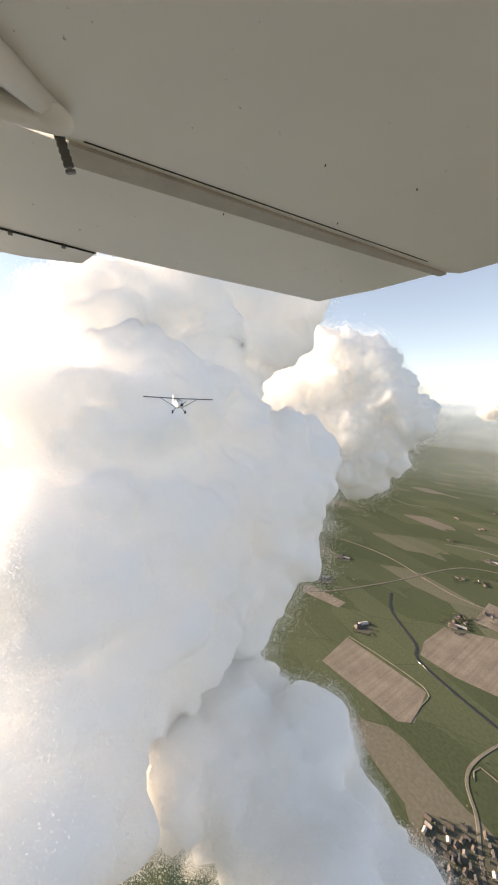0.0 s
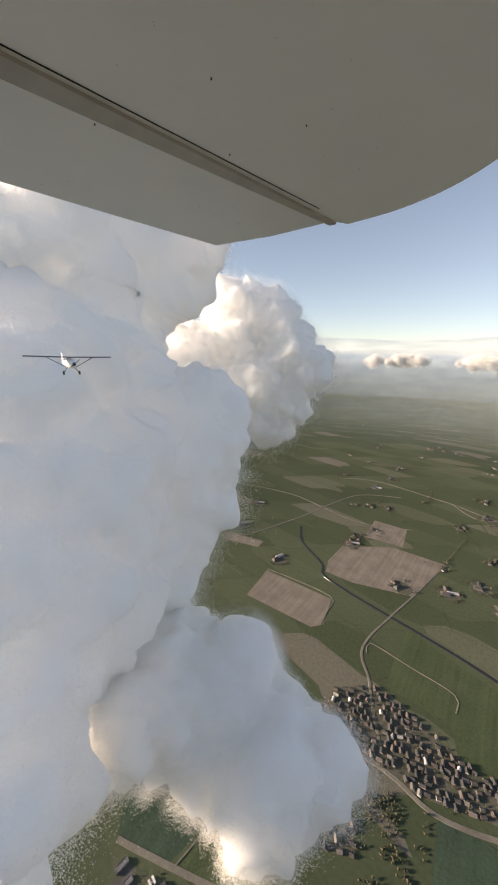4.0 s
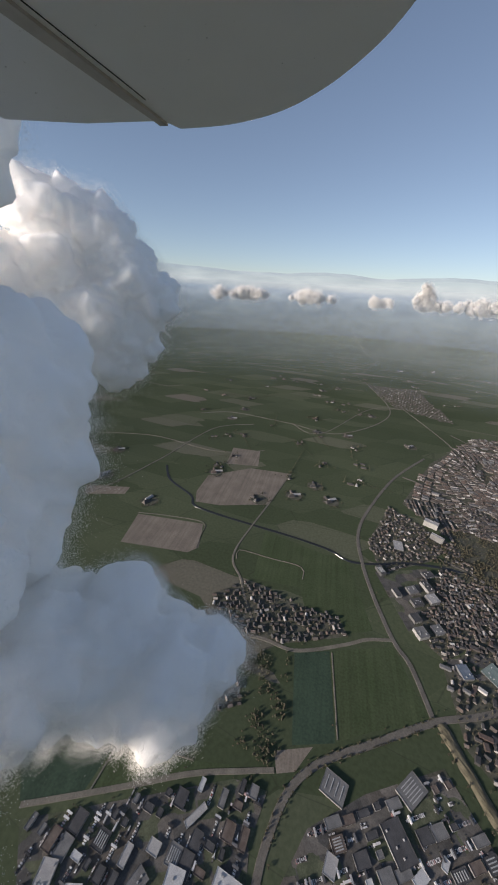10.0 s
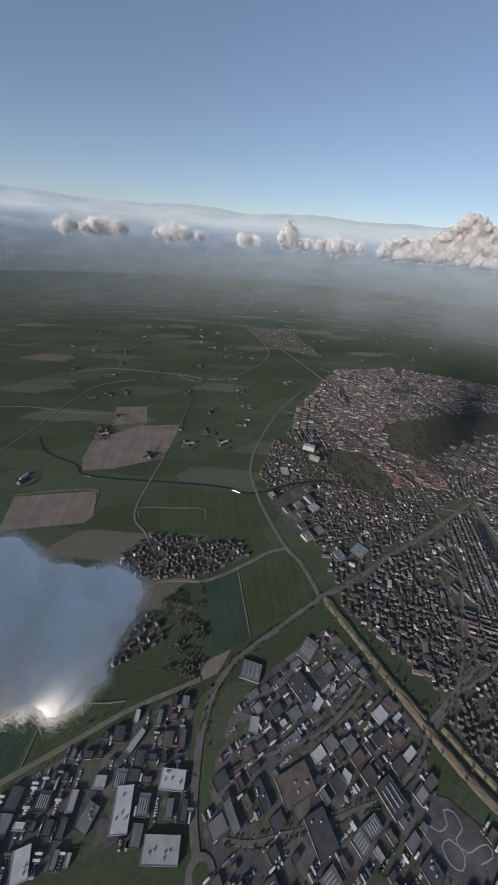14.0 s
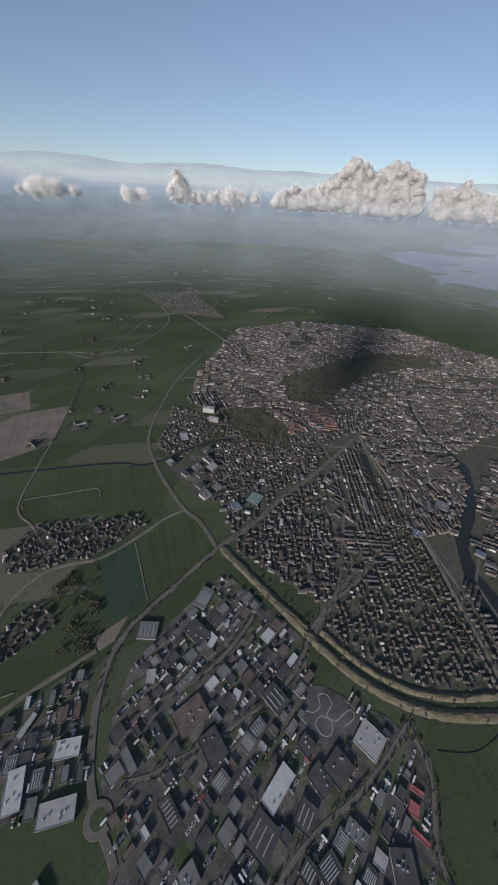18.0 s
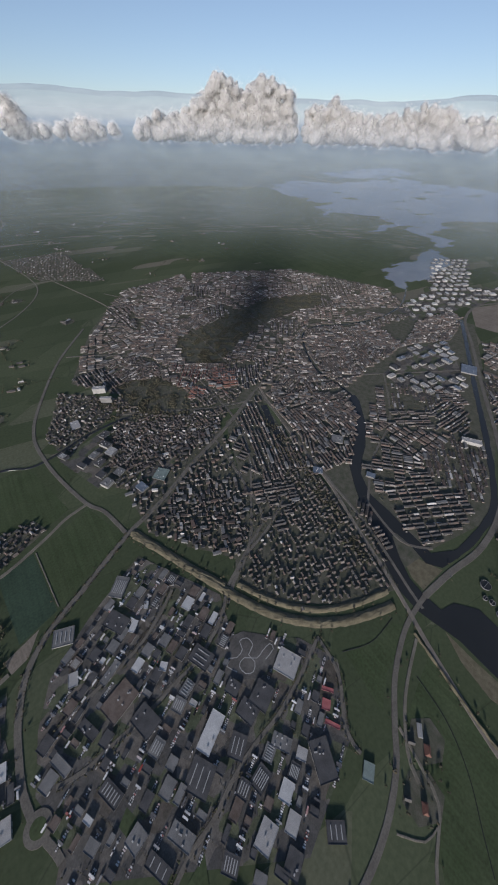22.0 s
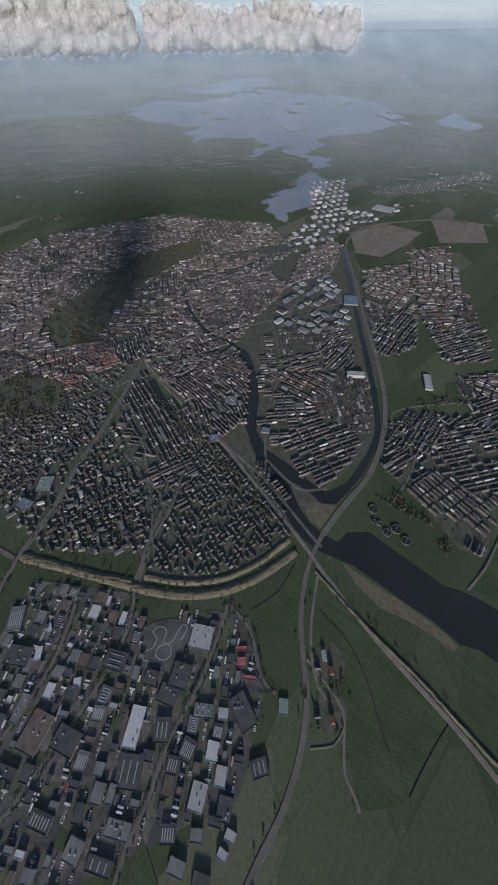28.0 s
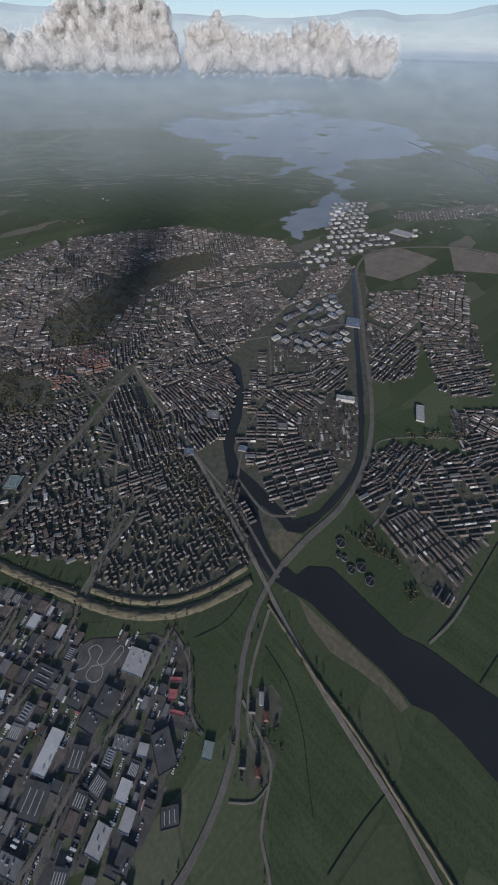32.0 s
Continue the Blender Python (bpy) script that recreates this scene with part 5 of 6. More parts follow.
def grove(trees):
    """All further trees: ragged crowns of a few clumps each on a thin stem."""
    rng = np.random.default_rng(4)
    vs, fs, o = [], [], 0
    for x, y, s in trees:
        s *= 0.62
        px, py, pz = lay(x, y)
        near = math.hypot(x - 250, y + 50) < 480
        for k in range(3 if s > 4 and near else 2):
            r = s * rng.uniform(0.2, 0.34)
            c = np.array((px, py, pz)) + rng.normal(0, 1, 3) * (s * 0.16, s * 0.16, s * 0.1) + (0, 0, s * 0.55)
            shape, sides = (ICO_V, ICO_F) if near else (OCT_V, OCT_F)
            v = shape * r * (1 + rng.normal(0, 0.22, (len(shape), 1))) * (1, 1, 0.85) + c
            vs.append(v)
            fs.append(sides + o)
            o += len(v)
        v = np.array([(px - 0.2, py - 0.2, pz - 0.1), (px + 0.2, py - 0.2, pz - 0.1), (px, py + 0.25, pz - 0.1), (px, py, pz + s * 0.6)])
        vs.append(v)
        fs.append(np.array([(0, 1, 3), (1, 2, 3), (2, 0, 3)]) + o)
        o += 4
    me = mesh_of("trees", np.concatenate(vs).tolist(), np.concatenate(fs).tolist(), [M_CROWNS])
    return tagged(new("trees", me), "bare winter trees and shrubs between buildings", "trees", kind="stuff")


for pts, w in LINES:
    for (ax, ay), (bx, by) in zip(pts[::2], pts[1::2]):
        if trnd.random() < (0.5 if w > 1.6 else 0.06) and math.hypot(ax, ay) < 2200:
            n = Vector((ay - by, bx - ax)).normalized() * (w + trnd.uniform(3, 9)) * trnd.choice((-1, 1))
            x, y = ax + n.x, ay + n.y
            if free(x, y, 2):
                TREES.append((x, y, trnd.uniform(4, 9)))
grove([t for t in TREES if clear_of(t[0], t[1], 1)])


def car_heap(cars):
    heap = Heap()
    for x, y, t, k in cars:
        big = k > 0.86
        length, wide = (9, 2.5) if big else (4.3, 1.8)
        t += math.pi / 2
        if big:
            heap.block(x, y, length, wide, 3.4, t, 0, 0.9)
        else:
            heap.block(x, y, length, wide, 0.95, t, 0, 0.25)
            heap.block(x, y, length * 0.55, wide * 0.88, 1.5, t, 0, 0.95)
    return heap.done("parked_cars", [M_CARS], "parked cars and lorries in paved yards", "cars")


car_heap(CARS)


# ---- works on the east bank, roundabout, race track ----


def round_tank(x, y, r):
    top = new("settling_tank")
    top.matrix_basis = pose(x, y, 0)
    bm = bmesh.new()
    n = 28
    ring = lambda rr, z: [bm.verts.new((rr * math.cos(2 * math.pi * i / n), rr * math.sin(2 * math.pi * i / n), z)) for i in range(n)]
    rings = [ring(r, -0.2), ring(r, 2.6), ring(r - 0.7, 2.6), ring(r - 0.7, 1.0)]
    for a, b in zip(rings, rings[1:]):
        for i in range(n):
            j = (i + 1) % n
            bm.faces.new((a[i], a[j], b[j], b[i]))
    part("rim", bm, HALL_ROOF["grey"], top)
    bm = bmesh.new()
    bm.faces.new([bm.verts.new(((r - 0.7) * math.cos(2 * math.pi * i / n), (r - 0.7) * math.sin(2 * math.pi * i / n), 1.9)) for i in range(n)])
    part("water", bm, M_WATER, top, "dark still water")
    bm = bmesh.new()
    box(bm, -r, -0.5, 2.6, r, 0.5, 3.1)
    part("bridge", bm, HALL_ROOF["grey"], top, "steel scraper bridge")
    return tagged(top, "round concrete settling tank with dark water", "tank", "settling tanks", "thing")


round_tank(783, -150, 11)
round_tank(768, -212, 11)
round_tank(748, -199, 9)
round_tank(755, -240, 10)
round_tank(758, -176, 6)
round_tank(755, -163, 5)


def ring_ribbon(name, x, y, r, width, material, z, label, category):
    pts = [(x + r * math.cos(a), y + r * math.sin(a)) for a in np.linspace(0, 2 * math.pi, 25)]
    return ribbon(name, pts, width, material, z, label, category)


sheet("roundabout_island", [(-64 + 11 * math.cos(a), 56 + 11 * math.sin(a)) for a in np.linspace(0, 2 * math.pi, 24, endpoint=False)], M_MEADOW, 1.25, "round grassy island in the roundabout", "grass")
ring_ribbon("roundabout", -64, 56, 15, 8, M_ASPHALT, 1.15, "grey asphalt roundabout round a grassy island", "road")

# ---- clouds ----


ball = bmesh.new()
bmesh.ops.create_icosphere(ball, subdivisions=2, radius=1.0)
BALL_V = np.array([v.co[:] for v in ball.verts])
BALL_F = np.array([[v.index for v in f.verts] for f in ball.faces])
ball.free()


def cloud(name, label, puffs, voxel, bump, seed, shells=True, group="", grain=4.0, soften=14, fine=0.3, mist=60000, reach=6.0, drop=0.9, core=M_CLOUD, fill=0.8):
    """Heaped puffs melted into one billowing body, with thin wisps on the side facing the camera."""
    rnd = random.Random(seed)
    balls = []
    for (x, y, z), r in puffs:
        balls.append((Vector((x, y, z)), r * fill))
        for k in range(9):
            d = Vector((rnd.gauss(0, 1), rnd.gauss(0, 1), rnd.gauss(0.15, 0.8))).normalized()
            balls.append((Vector((x, y, z)) + d * r * 0.55, r * rnd.uniform(0.38, 0.6)))
    verts = np.concatenate([BALL_V * r + np.array(c) for c, r in balls])
    faces = np.concatenate([BALL_F + i * len(BALL_V) for i in range(len(balls))])
    raw = mesh_of(name, verts.tolist(), faces.tolist(), [])
    ob = new(name, raw)
    mod = ob.modifiers.new("melt", "REMESH")
    mod.mode, mod.voxel_size = "VOXEL", voxel
    melt = ob.modifiers.new("soften", "SMOOTH")
    melt.factor, melt.iterations = 0.5, soften
    me = bpy.data.meshes.new_from_object(ob.evaluated_get(bpy.context.evaluated_depsgraph_get()))
    ob.modifiers.clear()
    nv = len(me.vertices)
    co, no = np.empty(nv * 3), np.empty(nv * 3)
    me.vertices.foreach_get("co", co)
    me.vertex_normals.foreach_get("vector", no)
    co, no = co.reshape(-1, 3), no.reshape(-1, 3)
    size = bump * grain
    at = [Vector(p) / size for p in co]
    lump = np.array([abs(noise.noise(p)) * 2.0 + fine * noise.noise(p * 2.3) + 0.45 * fine * noise.noise(p * 4.7) for p in at])
    me.materials.clear()
    me.materials.append(core)
    ob.data = me
    me.vertices.foreach_set("co", (co + no * (lump * bump)[:, None]).ravel())
    me.polygons.foreach_set("use_smooth", [True] * len(me.polygons))
    me.update()
    tagged(ob, label, "cloud", group, "thing")
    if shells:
        # loose droplets on the side facing the camera, thinning outwards: tiny triangles in one part
        rng = np.random.default_rng(seed)
        body = co + no * (lump * bump)[:, None]
        thick = np.array([max(0.5, 0.9 + 1.2 * noise.noise(p * 0.55 + Vector((5.0, 1.0, 2.0))) + 0.9 * noise.noise(p * 1.7)) for p in at])
        # fixed direction chosen to point at the camera's standing place
        camera_side = np.nonzero(no @ np.array((0.85, -0.45, 0.28)) > -0.15)[0]
        pick = camera_side[rng.integers(0, len(camera_side), mist)]
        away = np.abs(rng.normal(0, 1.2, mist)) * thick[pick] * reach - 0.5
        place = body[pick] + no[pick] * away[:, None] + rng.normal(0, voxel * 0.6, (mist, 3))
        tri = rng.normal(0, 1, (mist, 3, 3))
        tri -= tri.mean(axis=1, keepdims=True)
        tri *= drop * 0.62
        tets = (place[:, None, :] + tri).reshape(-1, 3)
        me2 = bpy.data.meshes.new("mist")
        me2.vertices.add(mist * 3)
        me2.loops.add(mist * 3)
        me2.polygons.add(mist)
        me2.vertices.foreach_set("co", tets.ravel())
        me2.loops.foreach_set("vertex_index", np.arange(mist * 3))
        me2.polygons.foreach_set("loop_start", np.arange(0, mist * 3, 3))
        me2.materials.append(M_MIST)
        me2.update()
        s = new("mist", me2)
        tagged(s, "fine loose mist on the side facing the camera", kind="stuff")
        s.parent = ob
    return ob


EYE = Vector((-86.9, 30.6, 698.0))


def toward(az, el, dist):
    """A place seen from the wing at an azimuth (0 = +y, positive to -x), an elevation and a distance."""
    a, e = radians(az), radians(el)
    return EYE + dist * Vector((-math.sin(a) * math.cos(e), math.cos(a) * math.cos(e), math.sin(e)))


def heap_at(*rows):
    return [(tuple(toward(az, el, d)), r) for az, el, d, r in rows]


cloud("cumulus_cloud", "tall cauliflower cumulus with bright sunlit heads", heap_at(
    (43.6, 7.8, 520, 32), (38.8, 7.0, 520, 31), (35.5, 4.8, 520, 41), (42.3, 1.4, 520, 47), (33.5, -0.1, 520, 48), (29.4, -2.7, 520, 38), (38.4, -5.5, 520, 57), (32.9, -8.2, 520, 39), (35.9, -12.0, 520, 39), (44.0, -7.2, 520, 51), (49.7, -0.4, 520, 44), (49.5, -10.6, 520, 49)), 4.5, 9.5, 3, grain=3.0, soften=16, fine=1.0, mist=200000, reach=5.0, drop=0.42, fill=0.95)
cloud("cloud_bank", "towering grey-white cloud wall in soft haze", heap_at(
    (55.9, -16.4, 310, 62), (48.9, -8.9, 310, 32), (45.4, -14.6, 310, 30), (64.0, -25.4, 310, 58), (49.4, -24.7, 310, 34), (60.2, -35.0, 310, 42), (62.1, -8.9, 310, 41), (69.3, -36.7, 310, 42), (53.7, -30.5, 310, 31),
    (57.5, 8.7, 340, 40), (51.1, 10.7, 340, 28), (47.5, 15.5, 340, 19), (61.7, 0.2, 340, 43),
    (66, -4, 300, 60), (72, -22, 270, 66), (78, -8, 280, 70), (84, -26, 260, 70), (74, -38, 255, 46), (88, -40, 250, 50), (93, -52, 250, 44), (66, 13, 330, 52), (78, 9, 330, 50), (92, -14, 310, 56)), 5.5, 13.0, 7, grain=4.0, soften=60, fine=1.05, mist=640000, reach=5.5, drop=0.32, fill=1.1)
cloud("low_cloud", "ragged low white cloud drifting over the fields", heap_at(
    (31.9, -61.4, 330, 35), (21.4, -59.2, 330, 22), (42.2, -53.2, 330, 38), (53.7, -53.9, 330, 38), (62.2, -46.8, 330, 39), (36.5, -65.0, 330, 21), (50.4, -60.1, 330, 24), (70.1, -48.0, 330, 34), (54.7, -45.1, 330, 26), (27.9, -55.7, 330, 20),
    (57, -50, 315, 30), (66, -54, 300, 28), (50, -56, 320, 22)), 4.5, 11.0, 11, grain=3.4, soften=40, fine=1.1, mist=520000, reach=4.0, drop=0.3, fill=1.1)


def far_row(label, seed, dist, *tops):
    """A heap of cumulus heads on one flat base: azimuth and top elevation of each head."""
    rnd = random.Random(seed)
    tops = sorted(tops)
    rows = []
    az = tops[0][0]
    while az <= tops[-1][0]:
        k = max(i for i in range(len(tops)) if tops[i][0] <= az + 1e-6)
        (a0, e0), (a1, e1) = tops[k], tops[min(k + 1, len(tops) - 1)]
        el = e0 + (e1 - e0) * (az - a0) / max(0.01, a1 - a0) + rnd.uniform(-0.5, 0.2)
        far = dist + 300 + 237 * math.sin(radians(-az))
        low = el < -0.9
        e = -1.45
        while e < max(el, -1.0) - 0.2 and not (low and noise.noise((az * 0.6, seed, 0.0)) < -0.05):
            up = (e + 1.45) / max(0.6, el + 1.45)
            rows.append((az + rnd.uniform(-0.35, 0.35), e + rnd.uniform(-0.08, 0.2), far + rnd.uniform(-80, 80), rnd.uniform(20, 34) if low else rnd.uniform(34, 66) * (1 - 0.4 * up)))
            e += 0.3
        az += rnd.uniform(0.2, 0.42)
    cloud("far_cumulus", label, heap_at(*rows), 8, 6, seed, True, "clouds along the horizon", grain=4.0, soften=15, fine=1.2, mist=60000, reach=15.0, drop=2.8, core=M_CLOUD_FAR, fill=0.9)


far_row("tall distant cumulus head with a flat grey base", 21, 4220, (-11.6, 0.2), (-12.6, 1.9), (-14, -0.8), (-16, -0.9), (-18, -0.6), (-20, -0.2), (-22, -0.9), (-24, -1.2))
far_row("distant row of bright cumulus heads over the plain", 22, 4150, (-26.5, -0.4), (-28.5, 0.5), (-30.5, 0.2), (-32, 0.8), (-34, 2.0), (-36, 4.0), (-37.5, 3.2), (-39, 2.2), (-41, 3.6), (-43, 3.4), (-45, 2.0))
far_row("distant row of hazy cumulus heads over the lake", 23, 4150, (-47, 1.2), (-49.5, 1.8), (-52, 1.2), (-55, 0.4), (-58, 0.9), (-61, 1.5), (-64, 0.6), (-68, 0.4))
far_row("small distant cumulus over hazy fields", 24, 4020, (7.5, -1.3), (6, -0.8), (4.2, -0.6), (2.5, -1.0), (0, -1.4))
far_row("small distant cumulus over hazy fields", 26, 4050, (-4.2, -1.6), (-6.6, -1.5), (-8, -1.3))
far_row("distant cumulus heads beyond the meadows", 25, 4000, (11, -1.0), (14, -0.6), (17, -0.9), (20, -0.8))


def stratus():
    """A thin glowing arc of layered haze cloud over the viewed horizon, with an uneven top."""
    verts, faces, n = [], [], 200
    for i in range(n):
        a = radians(-8 + 134 * i / (n - 1))
        top = EYE_Z + 165 + 70 * noise.fractal((math.cos(a) * 3, math.sin(a) * 3, 4.0), 1.0, 2.0, 4)
        for r, z in ((4600, EYE_Z - 60), (4570, EYE_Z + 30), (4500, top - 45), (4440, top - 8), (4460, top), (4600, top - 30)):
            verts.append((MIDDLE[0] + r * math.cos(a), MIDDLE[1] + r * math.sin(a), z))
    for i in range(n - 1):
        for k in range(5):
            a, b = i * 6 + k, (i + 1) * 6 + k
            faces.append((a, b, b + 1, a + 1))
    k = Mat("glowing_haze_cloud", 1.0, spec=0.0)
    s = k.t.nodes.new("ShaderNodeSeparateXYZ")
    k.link(k.place(), s.inputs[0])
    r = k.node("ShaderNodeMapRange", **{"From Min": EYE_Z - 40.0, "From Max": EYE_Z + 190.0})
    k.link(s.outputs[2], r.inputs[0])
    # daylight on the cloud is put in as emission, toned by height
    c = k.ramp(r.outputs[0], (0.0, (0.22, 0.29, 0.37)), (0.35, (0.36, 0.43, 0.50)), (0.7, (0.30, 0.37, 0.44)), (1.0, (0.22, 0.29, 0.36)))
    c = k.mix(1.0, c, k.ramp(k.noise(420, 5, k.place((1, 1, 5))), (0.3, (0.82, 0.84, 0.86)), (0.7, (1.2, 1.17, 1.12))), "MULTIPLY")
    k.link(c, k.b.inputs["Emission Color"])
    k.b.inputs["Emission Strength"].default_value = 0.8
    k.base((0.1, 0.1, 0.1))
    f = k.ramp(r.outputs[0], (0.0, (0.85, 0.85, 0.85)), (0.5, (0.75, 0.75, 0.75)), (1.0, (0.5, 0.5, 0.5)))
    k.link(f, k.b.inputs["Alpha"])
    return tagged(new("stratus_backdrop", mesh_of("stratus_backdrop", verts, faces, [k.m], smooth=True)), "glowing layered grey haze cloud along the horizon", "cloud", kind="structure")


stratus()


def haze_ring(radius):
    """A veil in a ring round the town, resting on the land, in place of aerial haze."""
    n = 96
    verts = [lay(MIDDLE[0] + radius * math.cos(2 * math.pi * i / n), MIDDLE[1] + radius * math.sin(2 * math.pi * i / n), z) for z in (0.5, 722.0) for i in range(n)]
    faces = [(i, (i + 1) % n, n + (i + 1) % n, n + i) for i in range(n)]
    return tagged(new("haze", mesh_of("haze", verts, faces, [M_HAZE], smooth=True)), "thin bluish veil standing in for far haze", "haze", kind="structure")


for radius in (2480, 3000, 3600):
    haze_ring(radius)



# ---- the aircraft's wing over the camera ----
k = Mat("wing_paint", 0.35, spec=0.4)
c = k.ramp(k.noise(0.25, 5), (0.3, (0.86, 0.85, 0.83)), (0.7, (0.9, 0.89, 0.87)))
speck = k.ramp(k.noise(0.012, 2), (0.73, (1, 1, 1)), (0.78, (0.5, 0.48, 0.45)))
M_WING = k.base(k.mix(1.0, c, speck, "MULTIPLY")).m
# tan tones that paint the shadow band at the aileron gap
k = Mat("hinge_strip", 0.5)
M_GAP_SHADE = k.base(k.ramp(k.noise(0.05, 4), (0.3, (0.44, 0.40, 0.35)), (0.7, (0.53, 0.49, 0.44)))).m
M_GAP = Mat("dark_gap", 0.8).base((0.02, 0.018, 0.016)).m
M_METAL = Mat("bare_steel", 0.5, metal=0.8).base((0.12, 0.115, 0.11)).m


def rod(bm, a, b, r0, r1=None):
    a, b = Vector(a), Vector(b)
    d = b - a
    bmesh.ops.create_cone(bm, cap_ends=True, segments=8, radius1=r0, radius2=r1 or r0, depth=d.length, matrix=Matrix.Translation((a + b) / 2) @ d.to_track_quat("Z", "Y").to_matrix().to_4x4())


def wing():
    top = new("aircraft_wing")
    top.matrix_basis = Matrix.Translation(EYE + Vector((0, 0, 0.4)))
    # fixed panel ahead of the hinge line, rounded tip
    line = [(0.14, -3.2), (0.14, 0.1), (0.11, 0.4), (0.06, 0.58), (0.0, 0.74), (-0.05, 0.83), (-0.13, 0.93), (-0.24, 1.02), (-0.38, 1.075), (-0.53, 1.09), (-0.552, 1.05), (-0.605, 0.70), (-0.672, 0.06), (-0.80, -3.2)]
    bend = [tuple(p) for p in smooth_line(line[1:10], 0.02)]
    line = line[:1] + bend + line[10:]
    bm = bmesh.new()
    prism(bm, line, 0.0, 0.012)
    crest = [bm.verts.new((x * 0.8 - 0.08, y * 0.985, 0.14)) for x, y in line]
    rim = [v for v in bm.verts if abs(v.co.z - 0.012) < 1e-6]
    for i in range(len(line)):
        j = (i + 1) % len(line)
        bm.faces.new((rim[i], rim[j], crest[j], crest[i]))
    bm.faces.new(crest)
    part("wing_panel", bm, M_WING, top, "smooth off-white painted underside with a rounded tip")
    bm = bmesh.new()
    prism(bm, [(-0.573, 1.05), (-0.80, 1.045), (-1.03, 1.0), (-1.075, 0.6), (-1.12, 0.16), (-0.678, 0.10), (-0.622, 0.70)], 0.004, 0.02)
    part("aileron", bm, M_WING, top, "off-white aileron with a slanted end")
    bm = bmesh.new()
    prism(bm, [(-0.684, 0.110), (-1.121, 0.174), (-1.24, 0.15), (-1.30, 0.0), (-1.5, -3.2), (-0.86, -3.2)], 0.002, 0.018)
    flap = part("flap", bm, M_WING, top, "off-white inboard flap")
    bm = bmesh.new()
    # strip along the hinge line, its tan painted for the shade of the recess
    prism(bm, [(-0.5515, 1.052), (-0.5735, 1.052), (-0.728, 0.06), (-0.672, 0.06)], 0.0075, 0.011)
    for v in bm.verts:
        if v.co.z < 0.008:
            v.co.z = -0.006
    part("hinge_strip", bm, M_GAP_SHADE, top, "tan strip painting the shade along the aileron gap")
    bm = bmesh.new()
    prism(bm, [(-0.5465, 0.93), (-0.5485, 0.93), (-0.660, 0.08), (-0.658, 0.08)], -0.0012, 0.004)
    part("seam", bm, M_GAP, top, "thin dark seam")
    bm = bmesh.new()
    prism(bm, [(-1.117, 0.172), (-1.123, 0.172), (-1.112, -0.6), (-1.105, -0.6)], -0.0012, 0.004)
    part("flap_seam", bm, M_GAP, top, "dark gap along the flap")
    for y in (0.09, -0.03, -0.15):
        bm = bmesh.new()
        box(bm, -1.128, y - 0.005, -0.006, -1.112, y + 0.005, 0.003)
        part("hinge", bm, M_METAL, flap, "small steel hinge")
    for x, y in ((-0.57, 0.58), (-0.40, 0.60), (-0.46, 0.42), (-0.25, 0.20), (-0.70, 0.36)):
        bm = bmesh.new()
        bmesh.ops.create_cone(bm, cap_ends=True, segments=10, radius1=0.0013, radius2=0.0012, depth=0.003, matrix=Matrix.Translation((x, y, -0.001)))
        part("rivet", bm, M_GAP, top)
    # bracket with its bolt at the inner end
    bm = bmesh.new()
    bmesh.ops.create_uvsphere(bm, u_segments=16, v_segments=10, radius=0.03, matrix=Matrix.Translation((-0.615, 0.032, -0.014)) @ Matrix.Diagonal((0.8, 1.0, 0.55, 1)))
    rod(bm, (-0.612, 0.032, -0.006), (-0.38, -0.21, -0.05), 0.016, 0.034)
    rod(bm, (-0.618, 0.032, -0.016), (-0.66, -0.4, -0.05), 0.016, 0.026)
    for f in bm.faces:
        f.smooth = True
    fitting = part("strut_fitting", bm, M_WING, top, "white rounded strut fitting")
    bm = bmesh.new()
    bmesh.ops.create_cone(bm, cap_ends=True, segments=12, radius1=0.0065, radius2=0.0065, depth=0.05, matrix=Matrix.Translation((-0.642, 0.048, -0.03)) @ pose(0, 0, 0, 20, 12, 0))
    for i in range(6):
        bmesh.ops.create_cone(bm, cap_ends=True, segments=12, radius1=0.0078, radius2=0.0078, depth=0.004, matrix=Matrix.Translation((-0.642, 0.048, -0.03)) @ pose(0, 0, 0, 20, 12, 0) @ Matrix.Translation((0, 0, -0.03 + 0.008 * i)))
    part("bolt", bm, M_METAL, fitting, "threaded steel bolt")
    return tagged(top, "off-white underside of a light aircraft wing", "wing", kind="thing")


wing()


# ---- the second aircraft ----
# dark base colour paints in the wing's backlit look; spinner and struts share it
M_PLANE_DARK = Mat("dark_backlit_parts", 0.5).base((0.05, 0.05, 0.05)).m
M_RUBBER = Mat("tyre_rubber", 0.8).base((0.02, 0.02, 0.02)).m


def loft(bm, rings):
    old = None
    for pts in rings:
        cur = [bm.verts.new(p) for p in pts]
        if old:
            for i in range(len(cur)):
                j = (i + 1) % len(cur)
                bm.faces.new((old[i], old[j], cur[j], cur[i]))
        else:
            bm.faces.new(cur[::-1])
        old = cur
    bm.faces.new(old)


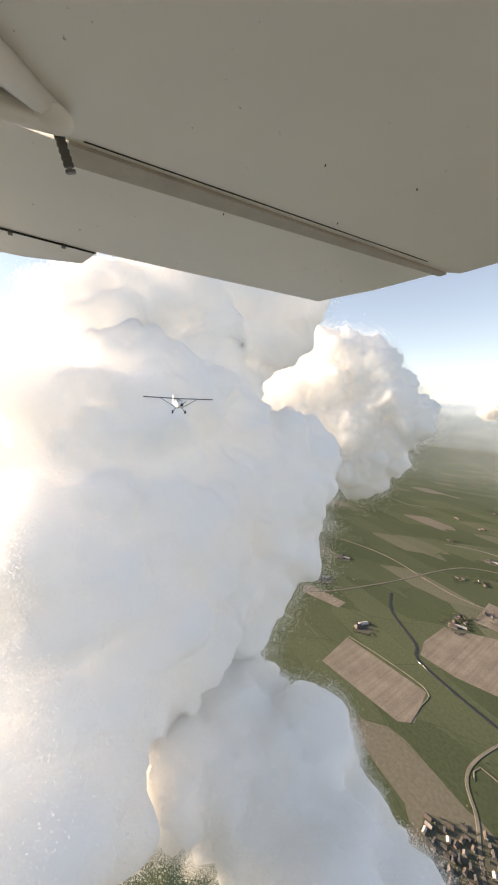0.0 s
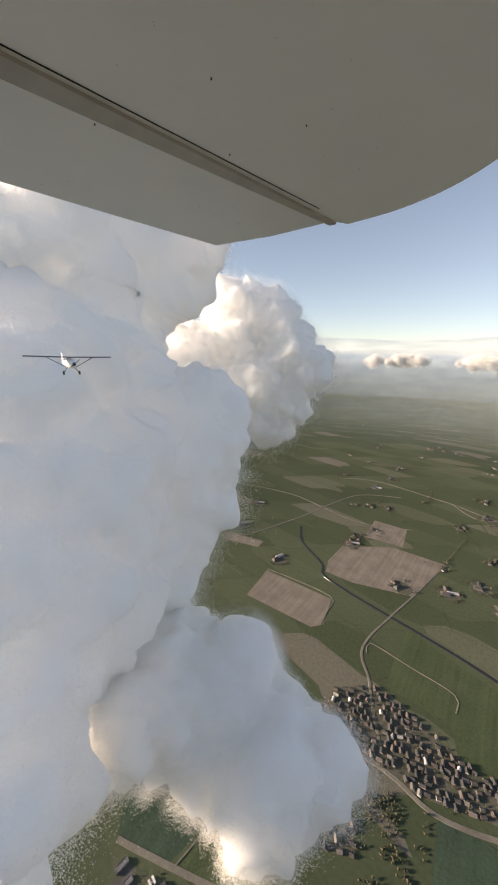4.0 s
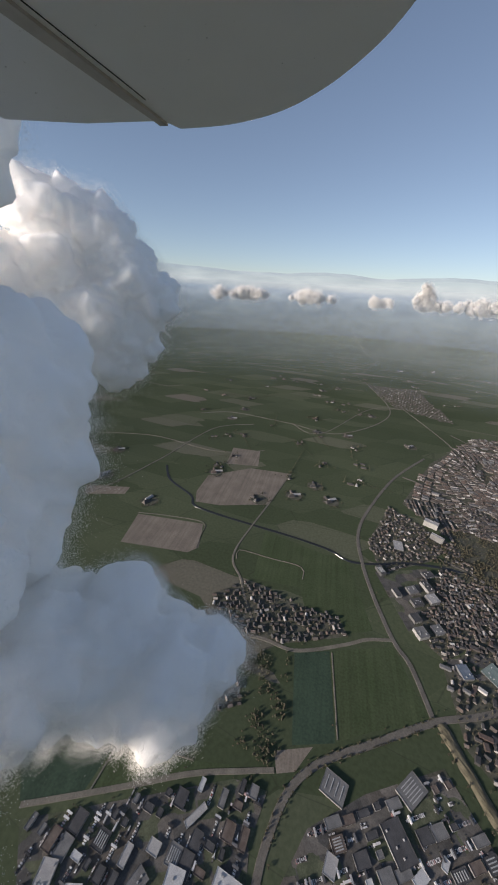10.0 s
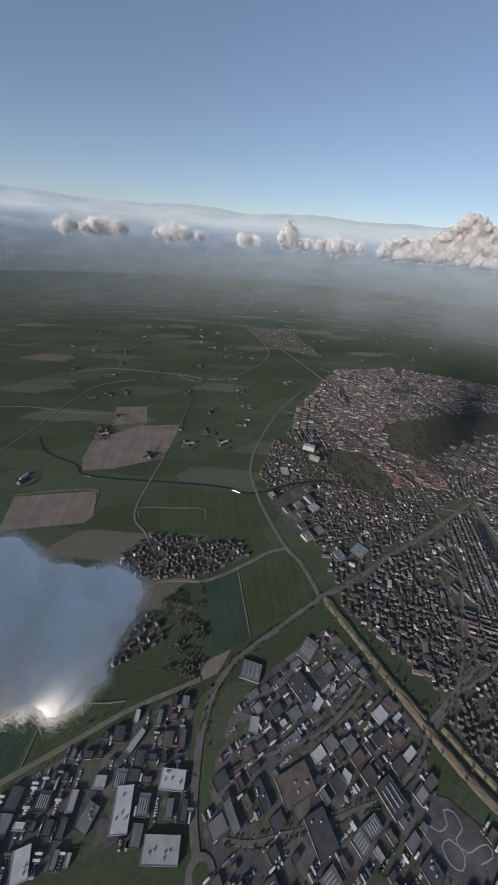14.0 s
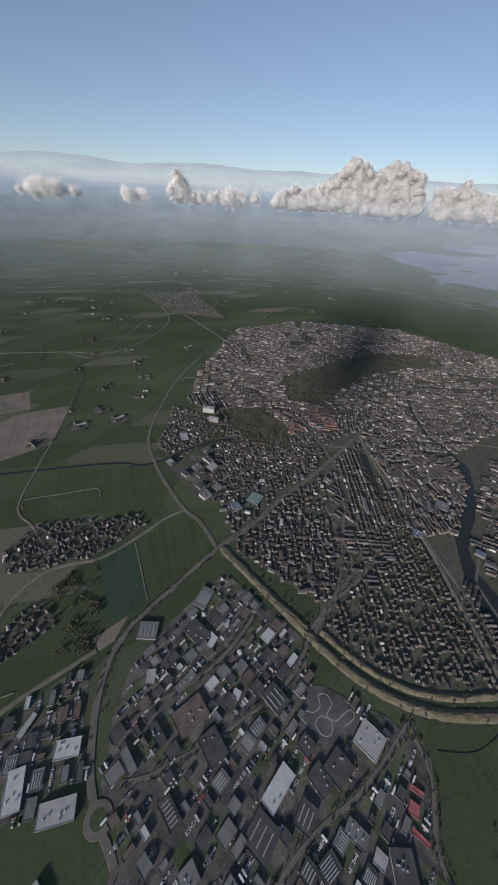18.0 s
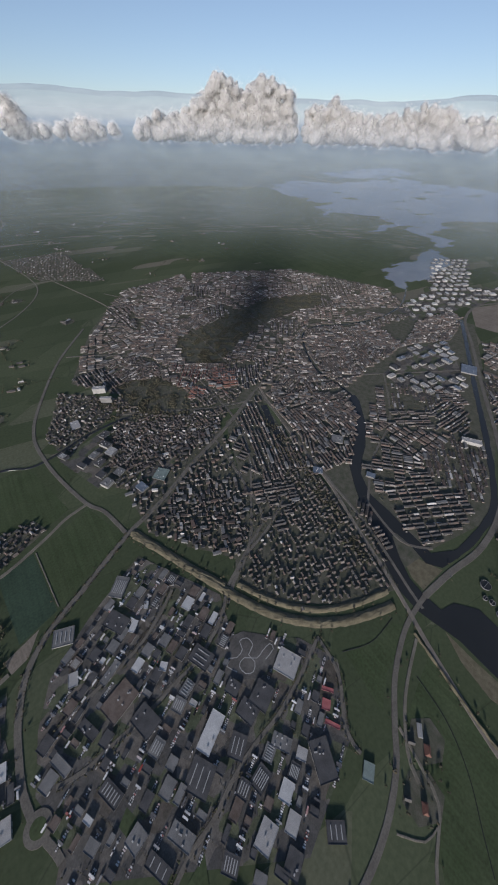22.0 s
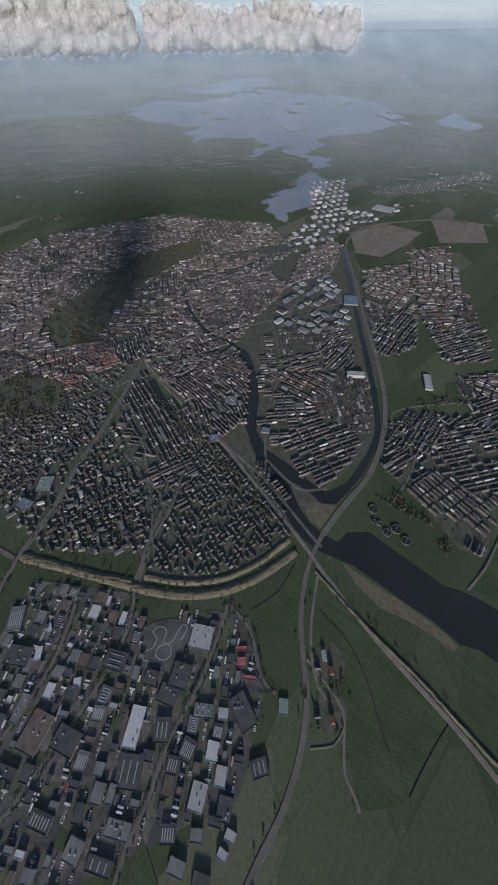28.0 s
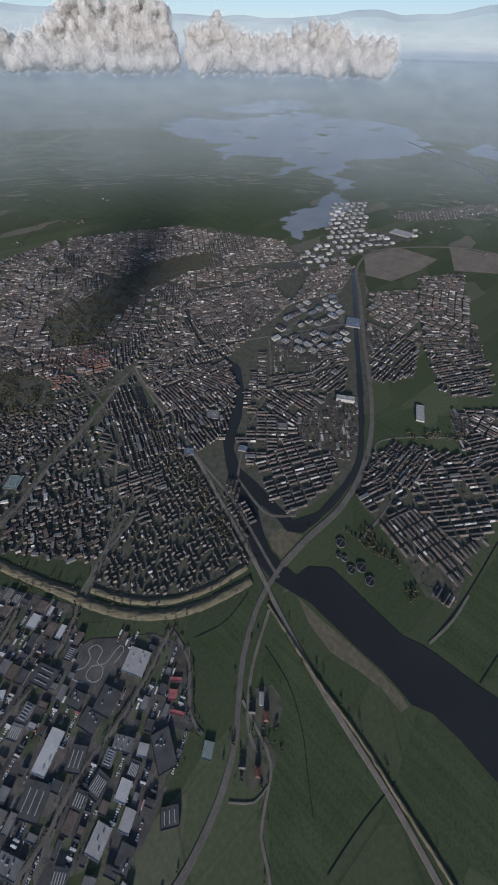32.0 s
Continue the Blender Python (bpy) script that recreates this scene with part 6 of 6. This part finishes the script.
def aircraft():
    """A high-wing two-seater: nose along +x."""
    top = new("light_aircraft")
    ell = lambda x, y, z, w, h: [(x, y + w * math.cos(a), z + h * math.sin(a)) for a in np.linspace(0, 2 * math.pi, 14, endpoint=False)]
    bm = bmesh.new()
    loft(bm, [ell(1.75, 0, 0.05, 0.2, 0.2), ell(1.5, 0, 0.05, 0.42, 0.38), ell(0.7, 0, 0.1, 0.52, 0.55), ell(-0.4, 0, 0.2, 0.55, 0.66), ell(-1.4, 0, 0.2, 0.4, 0.45), ell(-4.2, 0, 0.3, 0.1, 0.14)])
    part("fuselage", bm, M_WING, top, "white fuselage with a dark nose")
    bm = bmesh.new()
    loft(bm, [ell(1.95, 0, 0.05, 0.06, 0.06), ell(1.76, 0, 0.05, 0.2, 0.2)])
    part("spinner", bm, M_PLANE_DARK, top)
    bm = bmesh.new()
    for a in (40, 220):
        v = [(1.83, 0, 0.05), (1.83, 0.86 * math.cos(radians(a)), 0.05 + 0.86 * math.sin(radians(a)))]
        rod(bm, v[0], v[1], 0.05, 0.02)
    part("propeller", bm, M_PLANE_DARK, top)
    bm = bmesh.new()
    for s in (-1, 1):
        foil = lambda y, c, z: [(0.55, y, z), (0.45, y, z + 0.07), (0.0, y, z + 0.11), (-c, y, z + 0.01), (-c, y, z - 0.01), (0.0, y, z - 0.03), (0.45, y, z - 0.03)]
        rings = [foil(s * y, c, 0.86 + 0.015 * y) for y, c in ((0, 0.75), (3.6, 0.75), (4.5, 0.7), (4.75, 0.45))]
        loft(bm, rings if s > 0 else [r[::-1] for r in rings])
    part("main_wing", bm, M_PLANE_DARK, top, "straight high wing, its backlit darkness painted on")
    bm = bmesh.new()
    for s in (-1, 1):
        loft(bm, [[(-3.7, 0, 0.33), (-3.7, 0, 0.28), (-4.4, 0, 0.28), (-4.4, 0, 0.33)][::s], [(-3.85, s * 1.4, 0.32), (-3.85, s * 1.4, 0.29), (-4.35, s * 1.4, 0.29), (-4.35, s * 1.4, 0.32)][::s]])
    part("tailplane", bm, M_WING, top)
    bm = bmesh.new()
    loft(bm, [[(-3.5, -0.03, 0.4), (-3.5, 0.03, 0.4), (-4.45, 0.03, 0.4), (-4.45, -0.03, 0.4)], [(-4.05, -0.02, 1.55), (-4.05, 0.02, 1.55), (-4.55, 0.02, 1.55), (-4.55, -0.02, 1.55)]])
    part("fin", bm, M_WING, top)
    for s in (-1, 1):
        bm = bmesh.new()
        rod(bm, (0.15, s * 0.5, -0.3), (0.1, s * 2.5, 0.86), 0.035)
        part("wing_strut", bm, M_PLANE_DARK, top)
        bm = bmesh.new()
        rod(bm, (-0.1, s * 0.35, -0.3), (0.0, s * 0.85, -0.9), 0.04)
        part("gear_leg", bm, M_PLANE_DARK, top)
        bm = bmesh.new()
        rod(bm, (0.0, s * 0.80, -0.95), (0.0, s * 0.95, -0.95), 0.24)
        part("wheel", bm, M_RUBBER, top)
    return tagged(top, "white high-wing light aircraft flying in formation", "aircraft", kind="thing")


plane = aircraft()
spot = toward(67.8, -2.3, 46)
plane.matrix_basis = Matrix.Translation(spot) @ pose(0, 0, 0, -1, -3, -10)
